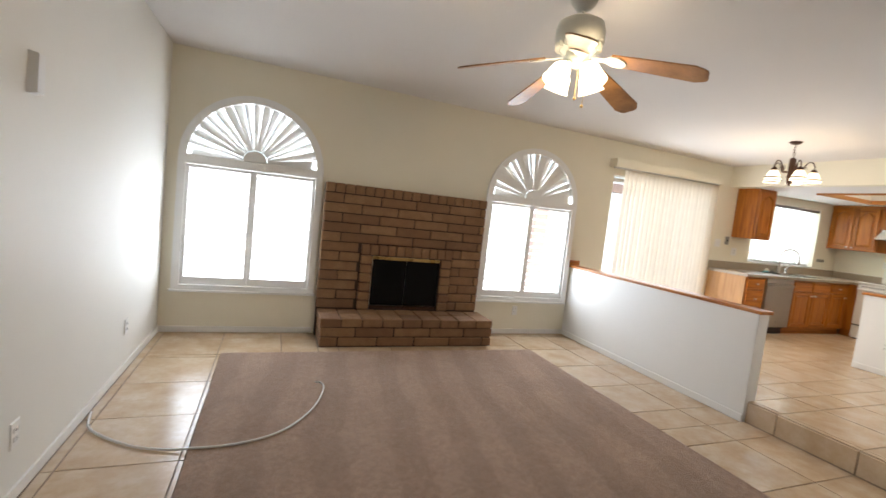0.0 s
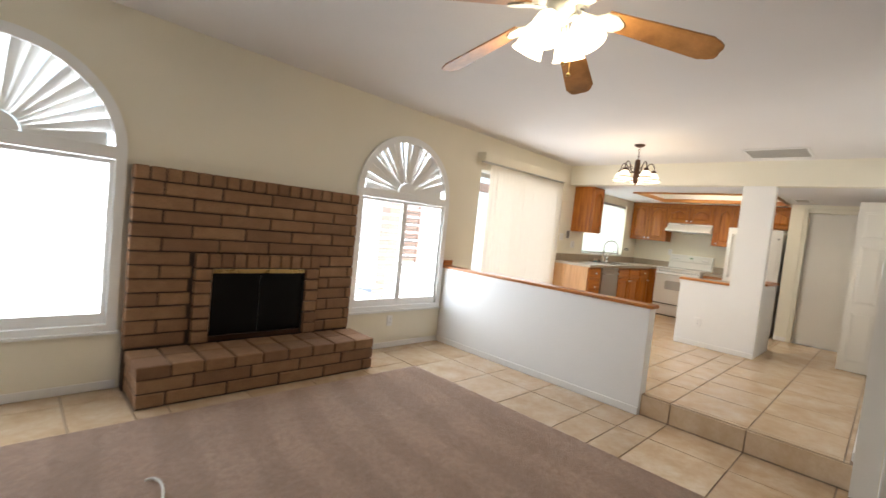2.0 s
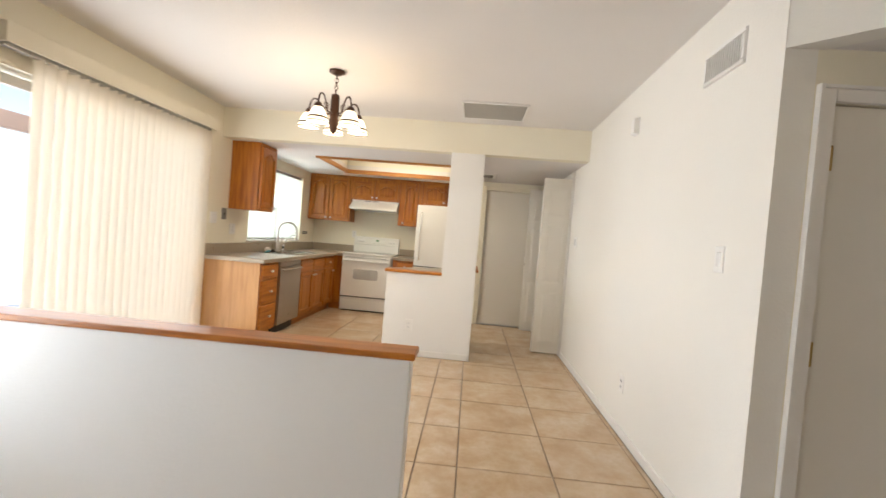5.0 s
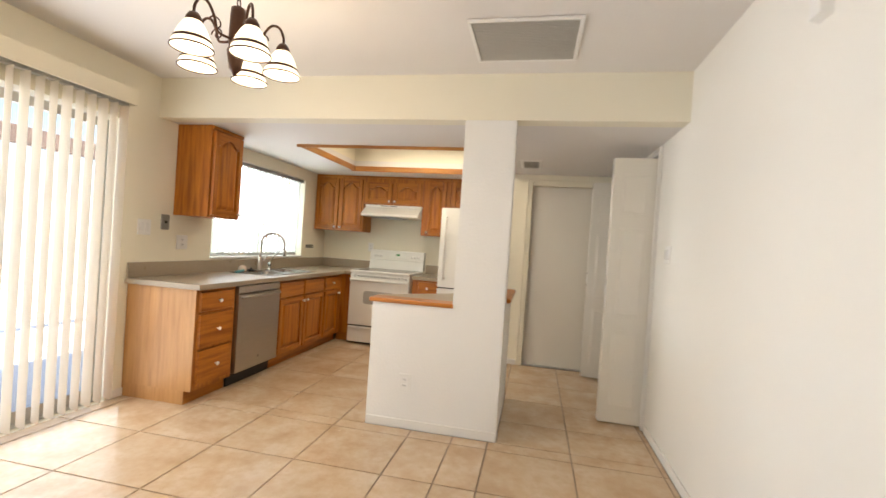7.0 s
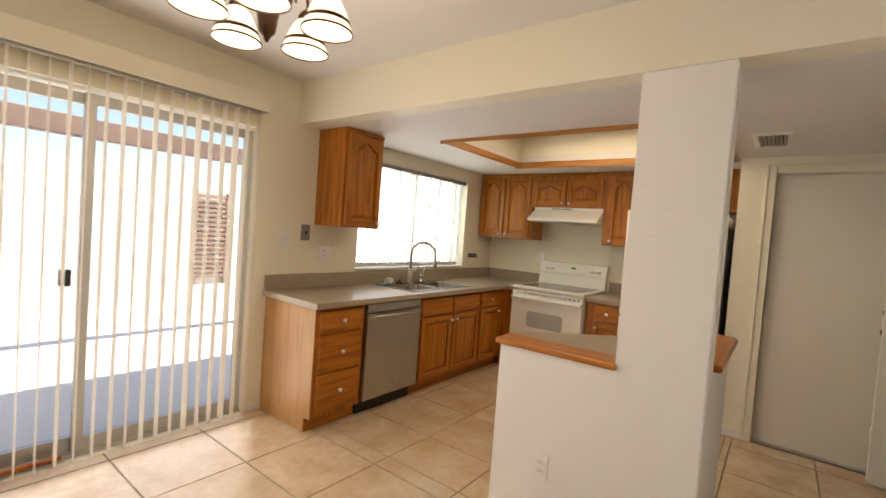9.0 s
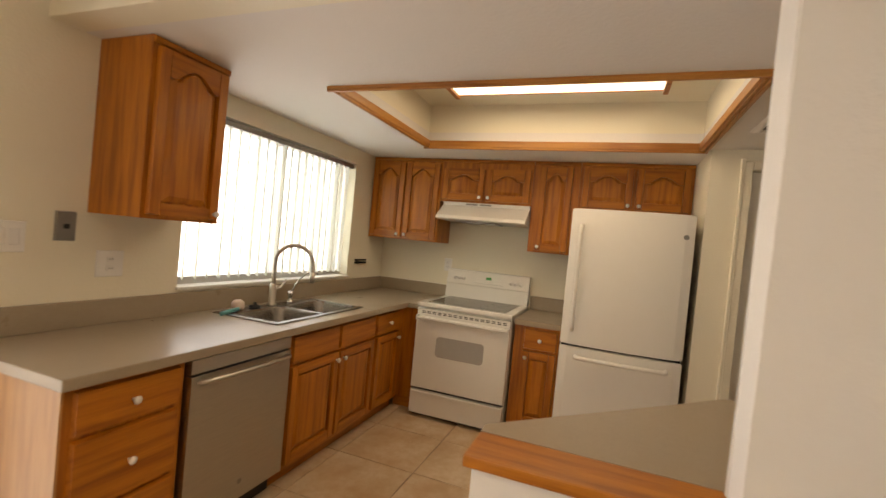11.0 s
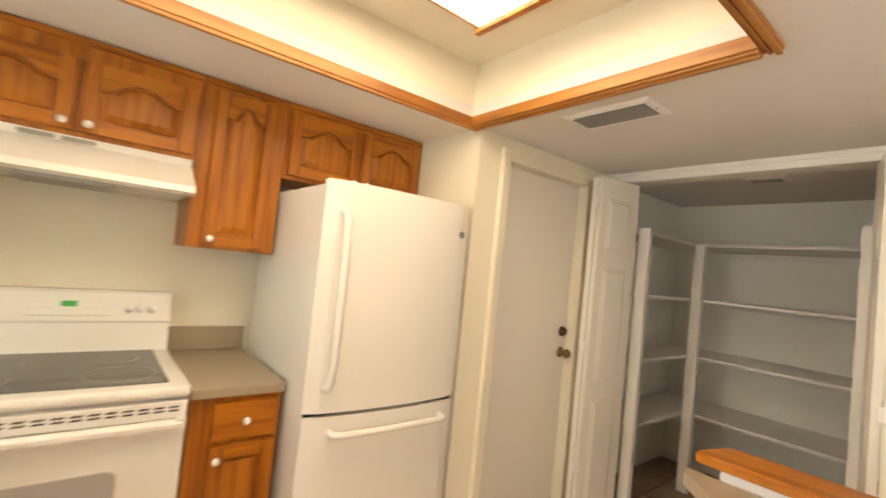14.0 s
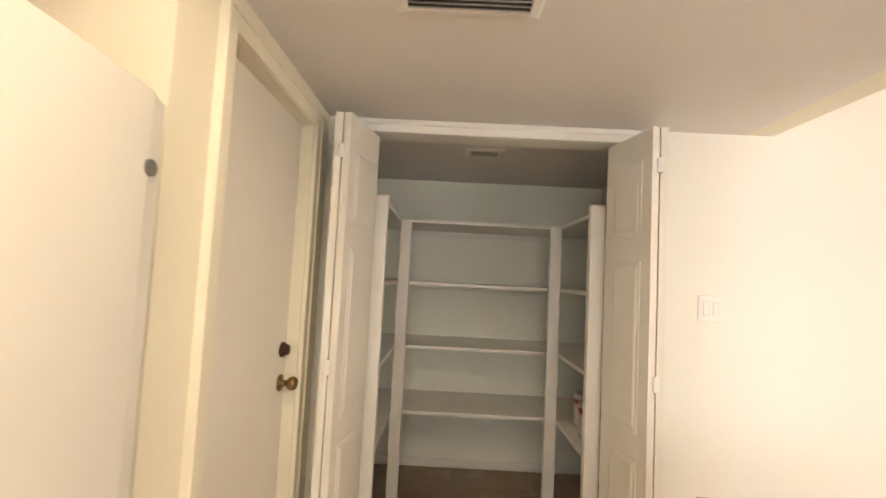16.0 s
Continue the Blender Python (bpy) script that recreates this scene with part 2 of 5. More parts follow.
stucco = paint("stucco", (0.55, 0.48, 0.40), 0.9, 50, 0.6)

# ---- builders ----
ORIGIN = {}


def thing(name, at, label, category, group=""):
    ob = new(name)
    ob.location = at
    ob.empty_display_size = 0.05
    ORIGIN[ob] = Vector(at)
    return tagged(ob, label, category, group)


def mesh_of(name, bm, material, origin=Vector()):
    bmesh.ops.recalc_face_normals(bm, faces=bm.faces)
    if origin.length:
        bmesh.ops.translate(bm, verts=bm.verts, vec=-origin)
    data = bpy.data.meshes.new(name)
    bm.to_mesh(data)
    bm.free()
    data.materials.append(material)
    return data


def part(name, bm, material, parent, label="", smooth=False):
    """One mesh under a thing or a part; bm is given in the world's place."""
    origin = ORIGIN[parent]
    data = mesh_of(name, bm, material, origin)
    if smooth:
        for p in data.polygons:
            p.use_smooth = True
    ob = new(name, data)
    ob.parent = parent
    ORIGIN[ob] = origin
    return tagged(ob, label)


def structure(name, bm, material, label, category):
    ob = new(name, mesh_of(name, bm, material))
    ORIGIN[ob] = Vector()
    return tagged(ob, label, category, "", "structure")


def single(name, bm, material, label, category, at, group="", smooth=False):
    ob = new(name, mesh_of(name, bm, material, Vector(at)))
    if smooth:
        for p in ob.data.polygons:
            p.use_smooth = True
    ob.location = at
    ORIGIN[ob] = Vector(at)
    return tagged(ob, label, category, group)


def box(x0, x1, y0, y1, z0, z1, bevel=0.0, bm=None):
    own = bmesh.new()
    m = Matrix.LocRotScale(((x0 + x1) / 2, (y0 + y1) / 2, (z0 + z1) / 2), None, (abs(x1 - x0), abs(y1 - y0), abs(z1 - z0)))
    bmesh.ops.create_cube(own, size=1, matrix=m)
    if bevel:
        bmesh.ops.bevel(own, geom=own.edges[:], offset=bevel, segments=2, affect="EDGES", profile=0.6)
    return join(bm, own)


def join(bm, own):
    if bm is None:
        return own
    data = bpy.data.meshes.new("join")
    own.to_mesh(data)
    own.free()
    bm.from_mesh(data)
    bpy.data.meshes.remove(data)
    return bm


def prism(poly, m, d0, d1, bm=None, inset=0.0):
    """A prism over a flat outline (u, v); m turns (u, v, d) into the world. inset: how far its front edge leans in."""
    bm = bm or bmesh.new()
    n = len(poly)
    cu, cv = sum(p[0] for p in poly) / n, sum(p[1] for p in poly) / n
    us, vs = max(abs(p[0] - cu) for p in poly), max(abs(p[1] - cv) for p in poly)
    fu, fv = 1 - inset / us, 1 - inset / vs
    a = [bm.verts.new(m(u, v, d0)) for u, v in poly]
    b = [bm.verts.new(m(cu + (u - cu) * fu, cv + (v - cv) * fv, d1)) for u, v in poly]
    bm.faces.new(a)
    bm.faces.new(b)
    for i in range(n):
        bm.faces.new((a[i], a[(i + 1) % n], b[(i + 1) % n], b[i]))
    return bm


def facing(side, x, y, z):
    """Turns (u, v, d) on a front into the world: u to the viewer's right, v up, d out towards the viewer."""
    u, d = {"S": ((1, 0), (0, -1)), "W": ((0, -1), (-1, 0)), "N": ((-1, 0), (0, 1)), "E": ((0, 1), (1, 0))}[side]
    return lambda a, b, c: (x + a * u[0] + c * d[0], y + a * u[1] + c * d[1], z + b)


def rect(u0, u1, v0, v1):
    return [(u0, v0), (u1, v0), (u1, v1), (u0, v1)]


def lathe(profile, at, steps=20, axis=None, bm=None):
    """A turned body: profile of (radius, height); axis: a rotation matrix."""
    own = bmesh.new()
    rings = []
    for r, h in profile:
        ring = []
        for i in range(steps):
            a = 2 * math.pi * i / steps
            p = Vector((r * math.cos(a), r * math.sin(a), h))
            ring.append(own.verts.new((axis @ p if axis else p) + Vector(at)))
        rings.append(ring)
    for a, b in zip(rings, rings[1:]):
        for i in range(steps):
            own.faces.new((a[i], a[(i + 1) % steps], b[(i + 1) % steps], b[i]))
    closed = profile[0] == profile[-1]
    if profile[0][0] > 0.0005 and not closed:
        own.faces.new(rings[0])
    if profile[-1][0] > 0.0005 and not closed:
        own.faces.new(rings[-1])
    return join(bm, own)


def tube(points, radius, steps=10, bm=None):
    """A round rod along smooth points."""
    own = bmesh.new()
    pts = [Vector(p) for p in points]
    rings = []
    side = None
    for i, p in enumerate(pts):
        way = (pts[min(i + 1, len(pts) - 1)] - pts[max(i - 1, 0)]).normalized()
        if side is None:
            side = way.orthogonal().normalized()
        side = (side - way * side.dot(way)).normalized()
        up = way.cross(side)
        rings.append([own.verts.new(p + radius * (math.cos(2 * math.pi * k / steps) * side + math.sin(2 * math.pi * k / steps) * up)) for k in range(steps)])
    for a, b in zip(rings, rings[1:]):
        for k in range(steps):
            own.faces.new((a[k], a[(k + 1) % steps], b[(k + 1) % steps], b[k]))
    own.faces.new(rings[0])
    own.faces.new(rings[-1])
    return join(bm, own)


def smooth_path(points, n=8):
    """Catmull-Rom through the points."""
    p = [Vector(q) for q in points]
    p = [2 * p[0] - p[1]] + p + [2 * p[-1] - p[-2]]
    out = []
    for i in range(1, len(p) - 2):
        for k in range(n):
            t = k / n
            out.append(0.5 * (2 * p[i] + (p[i + 1] - p[i - 1]) * t + (2 * p[i - 1] - 5 * p[i] + 4 * p[i + 1] - p[i + 2]) * t * t + (3 * p[i] - p[i - 1] - 3 * p[i + 1] + p[i + 2]) * t ** 3))
    return out + [p[-2]]


def high(x):
    """The high ceiling, which falls very slightly to the east."""
    return 2.715 - 0.0135 * x


# ---- large structure ----
ARCH_Z, WIN = 1.70, ((0.2, 1.5), (3.45, 4.73))


def north_wall():
    bm = bmesh.new()
    T = 0.2
    top = 2.8

    def b(x0, x1, z0, z1):
        box(x0, x1, N, N + T, z0, z1, 0, bm)
    b(W - 0.2, WIN[0][0], -0.1, top)
    b(WIN[0][1], WIN[1][0], -0.1, top)
    b(WIN[1][1], 5.3, -0.1, top)
    b(5.3, 7.2, -0.1, KF)
    b(5.3, 7.2, 2.2, top)
    b(7.2, 8.17, -0.1, top)
    b(8.17, 9.8, -0.1, 1.2)
    b(8.17, 9.8, 2.175, top)
    b(9.8, E + 0.2, -0.1, top)
    for x0, x1 in WIN:
        b(x0, x1, -0.1, 0.43)
        c, r, n = (x0 + x1) / 2, (x1 - x0) / 2, 24
        pts = [(c - r * math.cos(math.pi * i / n), ARCH_Z + r * math.sin(math.pi * i / n)) for i in range(n + 1)]
        m = facing("S", 0, N, 0)
        for p, q in zip(pts, pts[1:]):
            prism([p, q, (q[0], top), (p[0], top)], m, -T, 0, bm)
    return structure("wall_north", bm, wall_paint, "cream painted plaster wall with two arched windows and a sliding door", "wall")


north_wall()
structure("wall_west", box(W - 0.15, W, -1.2, N, -0.1, 2.8), white_paint, "white textured plaster wall beside the carpet", "wall")
structure("wall_behind", box(W - 0.15, SX + 0.15, -1.35, -1.2, -0.1, 2.8), white_paint, "plain white wall closing the living room", "wall")
structure("wall_east", box(E, E + 0.15, 4.07, N, -0.1, 2.8), wall_paint, "cream wall behind the range", "wall")

# south wall of the dining room with the pantry's opening
PX0, PX1, PTOP = 8.15, 9.49, 2.235
bm = box(HW, PX0, S - 0.12, S, -0.1, 2.8)
box(PX0, PX1, S - 0.12, S, PTOP, 2.8, 0, bm)
box(PX1, 9.75, S - 0.12, S, -0.1, 2.8, 0, bm)
structure("wall_south", bm, white_paint, "white painted wall running along the dining room", "wall")
# wall with the closet door in the living room
DY0, DY1, DH = 1.90, 2.715, 2.05
bm = box(HW, HW + 0.12, DY1, S - 0.12, -0.1, 2.8)
box(HW, HW + 0.12, DY0, DY1, DH, 2.8, 0, bm)
box(HW, HW + 0.12, -1.2, DY0, -0.1, 2.8, 0, bm)
box(HW + 0.12, HW + 0.15, DY0 - 0.1, DY1 + 0.05, -0.1, 2.3, 0, bm)
structure("wall_hall", bm, wall_paint, "beige wall with a white closet door", "wall")
# slanting header over the hall, and its low ceiling
bm = bmesh.new()
a, b2 = Vector((HW, S - 0.003, 0)), Vector((0.68, -1.2, 0))
q = [(a.x, a.y), (a.x, a.y - 0.14), (b2.x + 0.14, b2.y), (b2.x, b2.y)]
prism(q, lambda u, v, d: (u, v, d), 2.245, 2.8, bm)
structure("header_hall", bm, white_paint, "white header slanting over the hall opening", "wall")
bm = bmesh.new()
prism([(a.x, a.y - 0.15), (HW, -1.2), (b2.x + 0.15, b2.y)], lambda u, v, d: (u, v, d), 2.25, 2.3, bm)
structure("ceiling_hall", bm, ceiling_paint, "low white hall ceiling", "ceiling")

# garage door wall
GY0, GY1, GH = 3.13, 3.845, 2.18
GX = 9.6
bm = box(GX, GX + 0.14, GY1, 4.07, -0.1, 2.8)
box(GX + 0.14, E, 3.95, 4.07, -0.1, 2.8, 0, bm)
box(GX, GX + 0.14, GY0, GY1, GH, 2.8, 0, bm)
box(GX, GX + 0.14, S, GY0, -0.1, 2.8, 0, bm)
box(GX + 0.14, GX + 0.18, S, 3.95, -0.1, 2.8, 0, bm)
structure("wall_garage", bm, wall_paint, "cream wall with a flush utility door", "wall")

# header, pillar and pony wall between dining room and kitchen
structure("header_kitchen", box(HX, HX + 0.13, S, N, LOW, 2.8), wall_paint, "cream header over the kitchen opening", "wall")
bm = prism([(3.95, KF - 0.1), (4.87, KF - 0.1), (4.87, 1.03), (4.295, 1.03), (4.295, LOW), (3.95, LOW)], lambda u, v, d: (d, u, v), HX, HX + 0.125)
bmesh.ops.bevel(bm, geom=bm.edges[:], offset=0.006, segments=2, affect="EDGES")
structure("wall_pony", bm, half_paint, "white pillar with a low pony wall beside it", "wall")
structure("wall_peninsula", box(HX + 0.125, 8.43, 3.955, 4.065, KF - 0.1, 1.082), half_paint, "low white wall behind the corner counter", "wall")
structure("wall_half", box(SX - 0.07, SX + 0.05, 4.235, N, -0.1, 0.905, 0.006), half_paint, "white half wall between living and dining room", "wall")

# ceilings
bm = bmesh.new()
prism([(W - 0.1, high(W - 0.1)), (HX + 0.02, high(HX)), (HX + 0.02, 2.9), (W - 0.1, 2.9)], lambda u, v, d: (u, d, v), -1.2, N + 0.1, bm)
structure("ceiling", bm, ceiling_paint, "white textured ceiling", "ceiling")
TX0, TX1, TY0, TY1, TZ = 8.37, 9.62, 4.12, 5.99, 2.61
bm = bmesh.new()
for x0, x1, y0, y1 in ((HX + 0.13, TX0, S - 1.5, N), (TX1, E, S, N), (TX0, TX1, S - 1.5, TY0), (TX0, TX1, TY1, N), (TX1, 9.75, S - 1.5, S)):
    box(x0, x1, y0, y1, LOW, LOW + 0.1, 0, bm)
structure("ceiling_kitchen", bm, ceiling_paint, "lower white kitchen ceiling around a recessed tray", "ceiling")
bm = box(TX0 - 0.05, TX1 + 0.05, TY0 - 0.05, TY1 + 0.05, TZ, TZ + 0.1)
for x0, x1, y0, y1 in ((TX0 - 0.05, TX0, TY0, TY1), (TX1, TX1 + 0.05, TY0, TY1), (TX0, TX1, TY0 - 0.05, TY0), (TX0, TX1, TY1, TY1 + 0.05)):
    box(x0, x1, y0, y1, LOW + 0.1, TZ, 0, bm)
structure("ceiling_tray", bm, wall_paint, "cream recessed ceiling tray", "ceiling")
# unseen slab, added to block direct sun from the rooms
structure("roof", box(W - 0.6, E + 0.9, -2, N + 0.55, 2.95, 3.05), stucco, "unseen flat slab added to keep the sun out", "roof")

# pantry
PB = 1.58
structure("pantry_wall_back", box(7.8, 9.75, PB - 0.1, PB, -0.1, 2.5), pantry_paint, "pale green-white pantry back wall", "wall")
structure("pantry_wall_side", box(7.75, 7.85, PB, S - 0.12, -0.1, 2.5), pantry_paint, "pale pantry side wall", "wall")
structure("pantry_wall_end", box(9.68, 9.75, PB, S - 0.12, -0.1, 2.5), pantry_paint, "pale pantry side wall", "wall")

# outside
structure("ground", box(-300, 300, N + 0.2, 500, -0.3, 0.02), gravel, "pale gravel yard under the sun", "ground")
structure("patio", box(0, 12, N + 0.2, 11.6, 0.02, 0.1), concrete, "concrete patio slab outside the sliding door", "pavement")


def wood_cap(name, x0, x1, y0, y1, z0, z1, material, label):
    return structure(name, box(x0, x1, y0, y1, z0, z1, 0.007), material, label, "trim")


wood_cap("trim_half_wall", SX - 0.085, SX + 0.065, 4.215, N - 0.002, 0.905, 0.935, oak_along_y, "oak cap board along the half wall")
wood_cap("trim_half_wall_end", SX - 0.085, SX + 0.065, N - 0.022, N - 0.001, 0.935, 1.0, oak_along_x, "small oak end block above the half wall")
wood_cap("trim_pony_wall", HX - 0.02, HX + 0.145, 4.297, 4.89, 1.03, 1.06, oak_along_y, "oak cap on the pony wall")
bm = prism([(HX + 0.127, 3.92), (8.43, 3.92), (8.455, 3.935), (8.5, 4.06), (8.49, 4.085), (HX + 0.127, 4.085)], lambda u, v, d: (u, v, d), 1.082, 1.112)
bmesh.ops.bevel(bm, geom=[e for e in bm.edges if abs(e.verts[0].co.z - e.verts[1].co.z) < 1e-5], offset=0.006, segments=2, affect="EDGES")
structure("trim_peninsula", bm, oak_along_x, "oak cap on the low peninsula wall", "trim")


# ---- baseboards and casings ----
def board(name, x0, x1, y0, y1, z0, z1, label="white painted baseboard"):
    structure(name, box(x0, x1, y0, y1, z0, z1, 0.003), trim_paint, label, "baseboard")


BH = 0.06
board("baseboard_west", W, W + 0.012, -1.1, N - 0.001, 0.001, BH)
board("baseboard_north", W + 0.012, 1.53, N - 0.012, N - 0.001, 0.001, BH)
board("baseboard_north_east", 3.47, SX - 0.084, N - 0.012, N - 0.001, 0.001, BH)
board("baseboard_half", SX - 0.082, SX - 0.07, 4.24, N - 0.013, 0.001, BH)
board("baseboard_south", SX + 0.02, PX0 - 0.09, S, S + 0.012, KF + 0.001, KF + BH)
board("baseboard_pony", HX - 0.01, HX, 3.96, 4.865, KF + 0.001, KF + BH)
board("baseboard_garage", GX - 0.012, GX, GY1 + 0.07, 4.065, KF + 0.001, KF + BH)
board("baseboard_dining", 7.215, 7.33, N - 0.012, N - 0.001, KF + 0.001, KF + BH)
board("baseboard_pantry", 7.86, 9.67, PB, PB + 0.012, KF + 0.001, KF + BH)


def casing(name, side, x, y, w, h, z, width=0.065, label="white painted door casing", paint_mat=trim_paint):
    """Casing round an opening; x, y is its viewer-left lower corner."""
    m = facing(side, x, y, z)
    bm = prism(rect(-width, 0, 0, h + width), m, 0.001, 0.018, None, 0.003)
    prism(rect(w, w + width, 0, h + width), m, 0.001, 0.018, bm, 0.003)
    prism(rect(0, w, h, h + width), m, 0.001, 0.016, bm, 0.003)
    # raised outer bead
    prism(rect(-width, -width + 0.018, 0, h + width), m, 0.018, 0.025, bm, 0.003)
    prism(rect(w + width - 0.018, w + width, 0, h + width), m, 0.018, 0.025, bm, 0.003)
    prism(rect(-width + 0.018, w + width - 0.018, h + width - 0.018, h + width), m, 0.016, 0.024, bm, 0.003)
    return structure(name, bm, paint_mat, label, "trim")


casing("trim_closet", "W", HW, DY1, DY1 - DY0, DH, 0.0)
casing("trim_garage", "W", GX, GY1, GY1 - GY0, GH - KF, KF, 0.065, "cream painted door casing", wall_paint)
casing("trim_pantry", "N", PX1, S, PX1 - PX0, PTOP - KF, KF, 0.055)


def hinge(parent, m, u, v):
    bm = prism(rect(u - 0.012, u + 0.012, v - 0.045, v + 0.045), m, 0.0, 0.004)
    lathe([(0.006, -0.047), (0.006, 0.047)], m(u, v, 0.007), 8, None, bm)
    part("hinge", bm, brass, parent, "brass hinge")


# closet door, flush, with three hinges
door = tagged(new("door_1"), "closed flush white closet door with brass hinges", "door", "", "structure")
door.location = (HW, DY1, 0)
ORIGIN[door] = Vector((HW, DY1, 0))
m = facing("W", HW + 0.02, DY1, 0)
part("door_leaf", prism(rect(0.004, DY1 - DY0 - 0.004, 0.008, DH - 0.004), m, -0.035, 0.0), door_paint, door)
for v in (0.36, 1.1, 1.84):
    hinge(door, facing("W", HW - 0.006, DY1, 0), 0.0, v)

# utility door, flush, with a knob and a deadbolt
door = tagged(new("door_2"), "closed flush cream utility door with brass lock", "door", "", "structure")
door.location = (GX, GY1, KF)
ORIGIN[door] = Vector((GX, GY1, KF))
m = facing("W", GX + 0.05, GY1, KF)
part("door_leaf", prism(rect(0.003, GY1 - GY0 - 0.003, 0.012, GH - KF - 0.003), m, -0.04, 0.0), door_paint, door)
part("threshold", prism(rect(0.003, GY1 - GY0 - 0.003, 0.001, 0.011), m, -0.04, 0.04), alu, door)
turn = Matrix.Rotation(radians(-90), 3, "Y")
kn = part("door_knob", lathe([(0.0, 0.07), (0.02, 0.068), (0.028, 0.052), (0.022, 0.036), (0.012, 0.03), (0.012, 0.008), (0.033, 0.006), (0.033, 0.0)], m(0.665, 0.95, 0), 16, turn), aged_brass, door, "aged brass knob", True)
part("deadbolt", lathe([(0.0, 0.03), (0.02, 0.028), (0.024, 0.012), (0.03, 0.01), (0.03, 0.0)], m(0.665, 1.08, 0), 16, turn), bronze, door, "dark deadbolt", True)


# ---- arched shutters ----
def shutter_window(name, x0, x1):
    w = tagged(new(name), "white arched window with plantation shutters and sunburst top", "window", "", "structure")
    w.location = ((x0 + x1) / 2, N, 0.43)
    ORIGIN[w] = Vector(w.location)
    c, r = (x0 + x1) / 2, (x1 - x0) / 2
    m = facing("S", 0, N, 0)
    # outer frame standing a little proud of the wall
    bm = prism(rect(x0 - 0.015, x0 + 0.05, 0.43, ARCH_Z), m, -0.05, 0.028)
    prism(rect(x1 - 0.05, x1 + 0.015, 0.43, ARCH_Z), m, -0.05, 0.028, bm)
    prism(rect(x0 + 0.05, x1 - 0.05, 0.43, 0.475), m, -0.05, 0.028, bm)
    prism(rect(x0 + 0.05, x1 - 0.05, ARCH_Z - 0.055, ARCH_Z + 0.03), m, -0.05, 0.026, bm)
    n = 32
    for i in range(n):
        a, b = math.pi * i / n, math.pi * (i + 1) / n
        ro, ri = r + 0.015, r - 0.055
        prism([(c - ro * math.cos(a), ARCH_Z + ro * math.sin(a)), (c - ro * math.cos(b), ARCH_Z + ro * math.sin(b)),
               (c - ri * math.cos(b), ARCH_Z + ri * math.sin(b)), (c - ri * math.cos(a), ARCH_Z + ri * math.sin(a))], m, -0.05, 0.028, bm)
    part("window_frame", bm, shutter_paint, w)
    part("window_sill", prism(rect(x0 - 0.03, x1 + 0.03, 0.405, 0.43), m, 0.001, 0.045, None, 0.003), shutter_paint, w)
    # two hinged panels with louvres
    for u0, u1 in ((x0 + 0.052, c - 0.001), (c + 0.001, x1 - 0.052)):
        v0, v1 = 0.478, ARCH_Z - 0.058
        st, rb, rt = 0.03, 0.075, 0.03
        bm = prism(rect(u0, u0 + st, v0, v1), m, -0.03, 0.0)
        prism(rect(u1 - st, u1, v0, v1), m, -0.03, 0.0, bm)
        prism(rect(u0 + st, u1 - st, v0, v0 + rb), m, -0.03, 0.0, bm)
        prism(rect(u0 + st, u1 - st, v1 - rt, v1), m, -0.03, 0.0, bm)
        panel = part("shutter_panel", bm, shutter_paint, w)
        lo, hi, count = v0 + rb, v1 - rt, 12
        tilt = radians(16)
        for i in range(count):
            z = lo + (i + 0.5) * (hi - lo) / count
            hw, ht = 0.030, 0.005
            oct_ = [(hw * math.cos(t), ht * math.sin(t)) for t in (0, 0.9, 1.57, 2.24, 3.14, 4.04, 4.71, 5.38)]
            poly = [(p * math.cos(tilt) - q * math.sin(tilt), p * math.sin(tilt) + q * math.cos(tilt)) for p, q in oct_]
            bm = prism(poly, lambda p, q, d, z=z: (d, N + 0.015 + p, z + q), u0 + st + 0.002, u1 - st - 0.002)
            part("louver", bm, shutter_paint, panel)
    # sunburst: hub and tapering blades, each turned on its own axis
    hub = [(c - 0.115 * math.cos(math.pi * i / 16), ARCH_Z + 0.03 + 0.115 * math.sin(math.pi * i / 16)) for i in range(17)]
    part("sunburst_hub", prism(hub, m, -0.035, 0.012, None, 0.004), shutter_paint, w)
    count = 19
    for i in range(count):
        a = math.pi * (i + 0.5) / count
        ra, rb2 = 0.118, r - 0.056
        open_ = radians((26 if x0 < 2 else 12) + 13 * math.sin(i * 1.7))
        base = Vector((c, N + 0.02, ARCH_Z + 0.03))
        way = Vector((-math.cos(a), 0, math.sin(a)))
        side = Vector((math.sin(a), 0, math.cos(a)))
        across = side * math.cos(open_) + Vector((0, 1, 0)) * math.sin(open_)
        out = way.cross(across).normalized() * 0.004
        wa, wb = 0.5 * math.pi * 0.118 / count * 1.1, 0.5 * math.pi * (r - 0.056) / count * 1.02
        bm = bmesh.new()
        fade = 1.0 if 0.16 < a < math.pi - 0.16 else 0.93
        vs = [bm.verts.new(base + way * (ra if s < 0 else rb2 * fade) + across * (wa if s < 0 else wb) * k + out * o)
              for s, k, o in ((-1, -1, -1), (1, -1, -1), (1, 1, -1), (-1, 1, -1), (-1, -1, 1), (1, -1, 1), (1, 1, 1), (-1, 1, 1))]
        for f in ((0, 1, 2, 3), (4, 5, 6, 7), (0, 1, 5, 4), (1, 2, 6, 5), (2, 3, 7, 6), (3, 0, 4, 7)):
            bm.faces.new([vs[j] for j in f])
        part("sunburst_blade", bm, shutter_paint, w)
    return w


for i, (x0, x1) in enumerate(WIN):
    shutter_window("window_%d" % (i + 1), x0, x1)


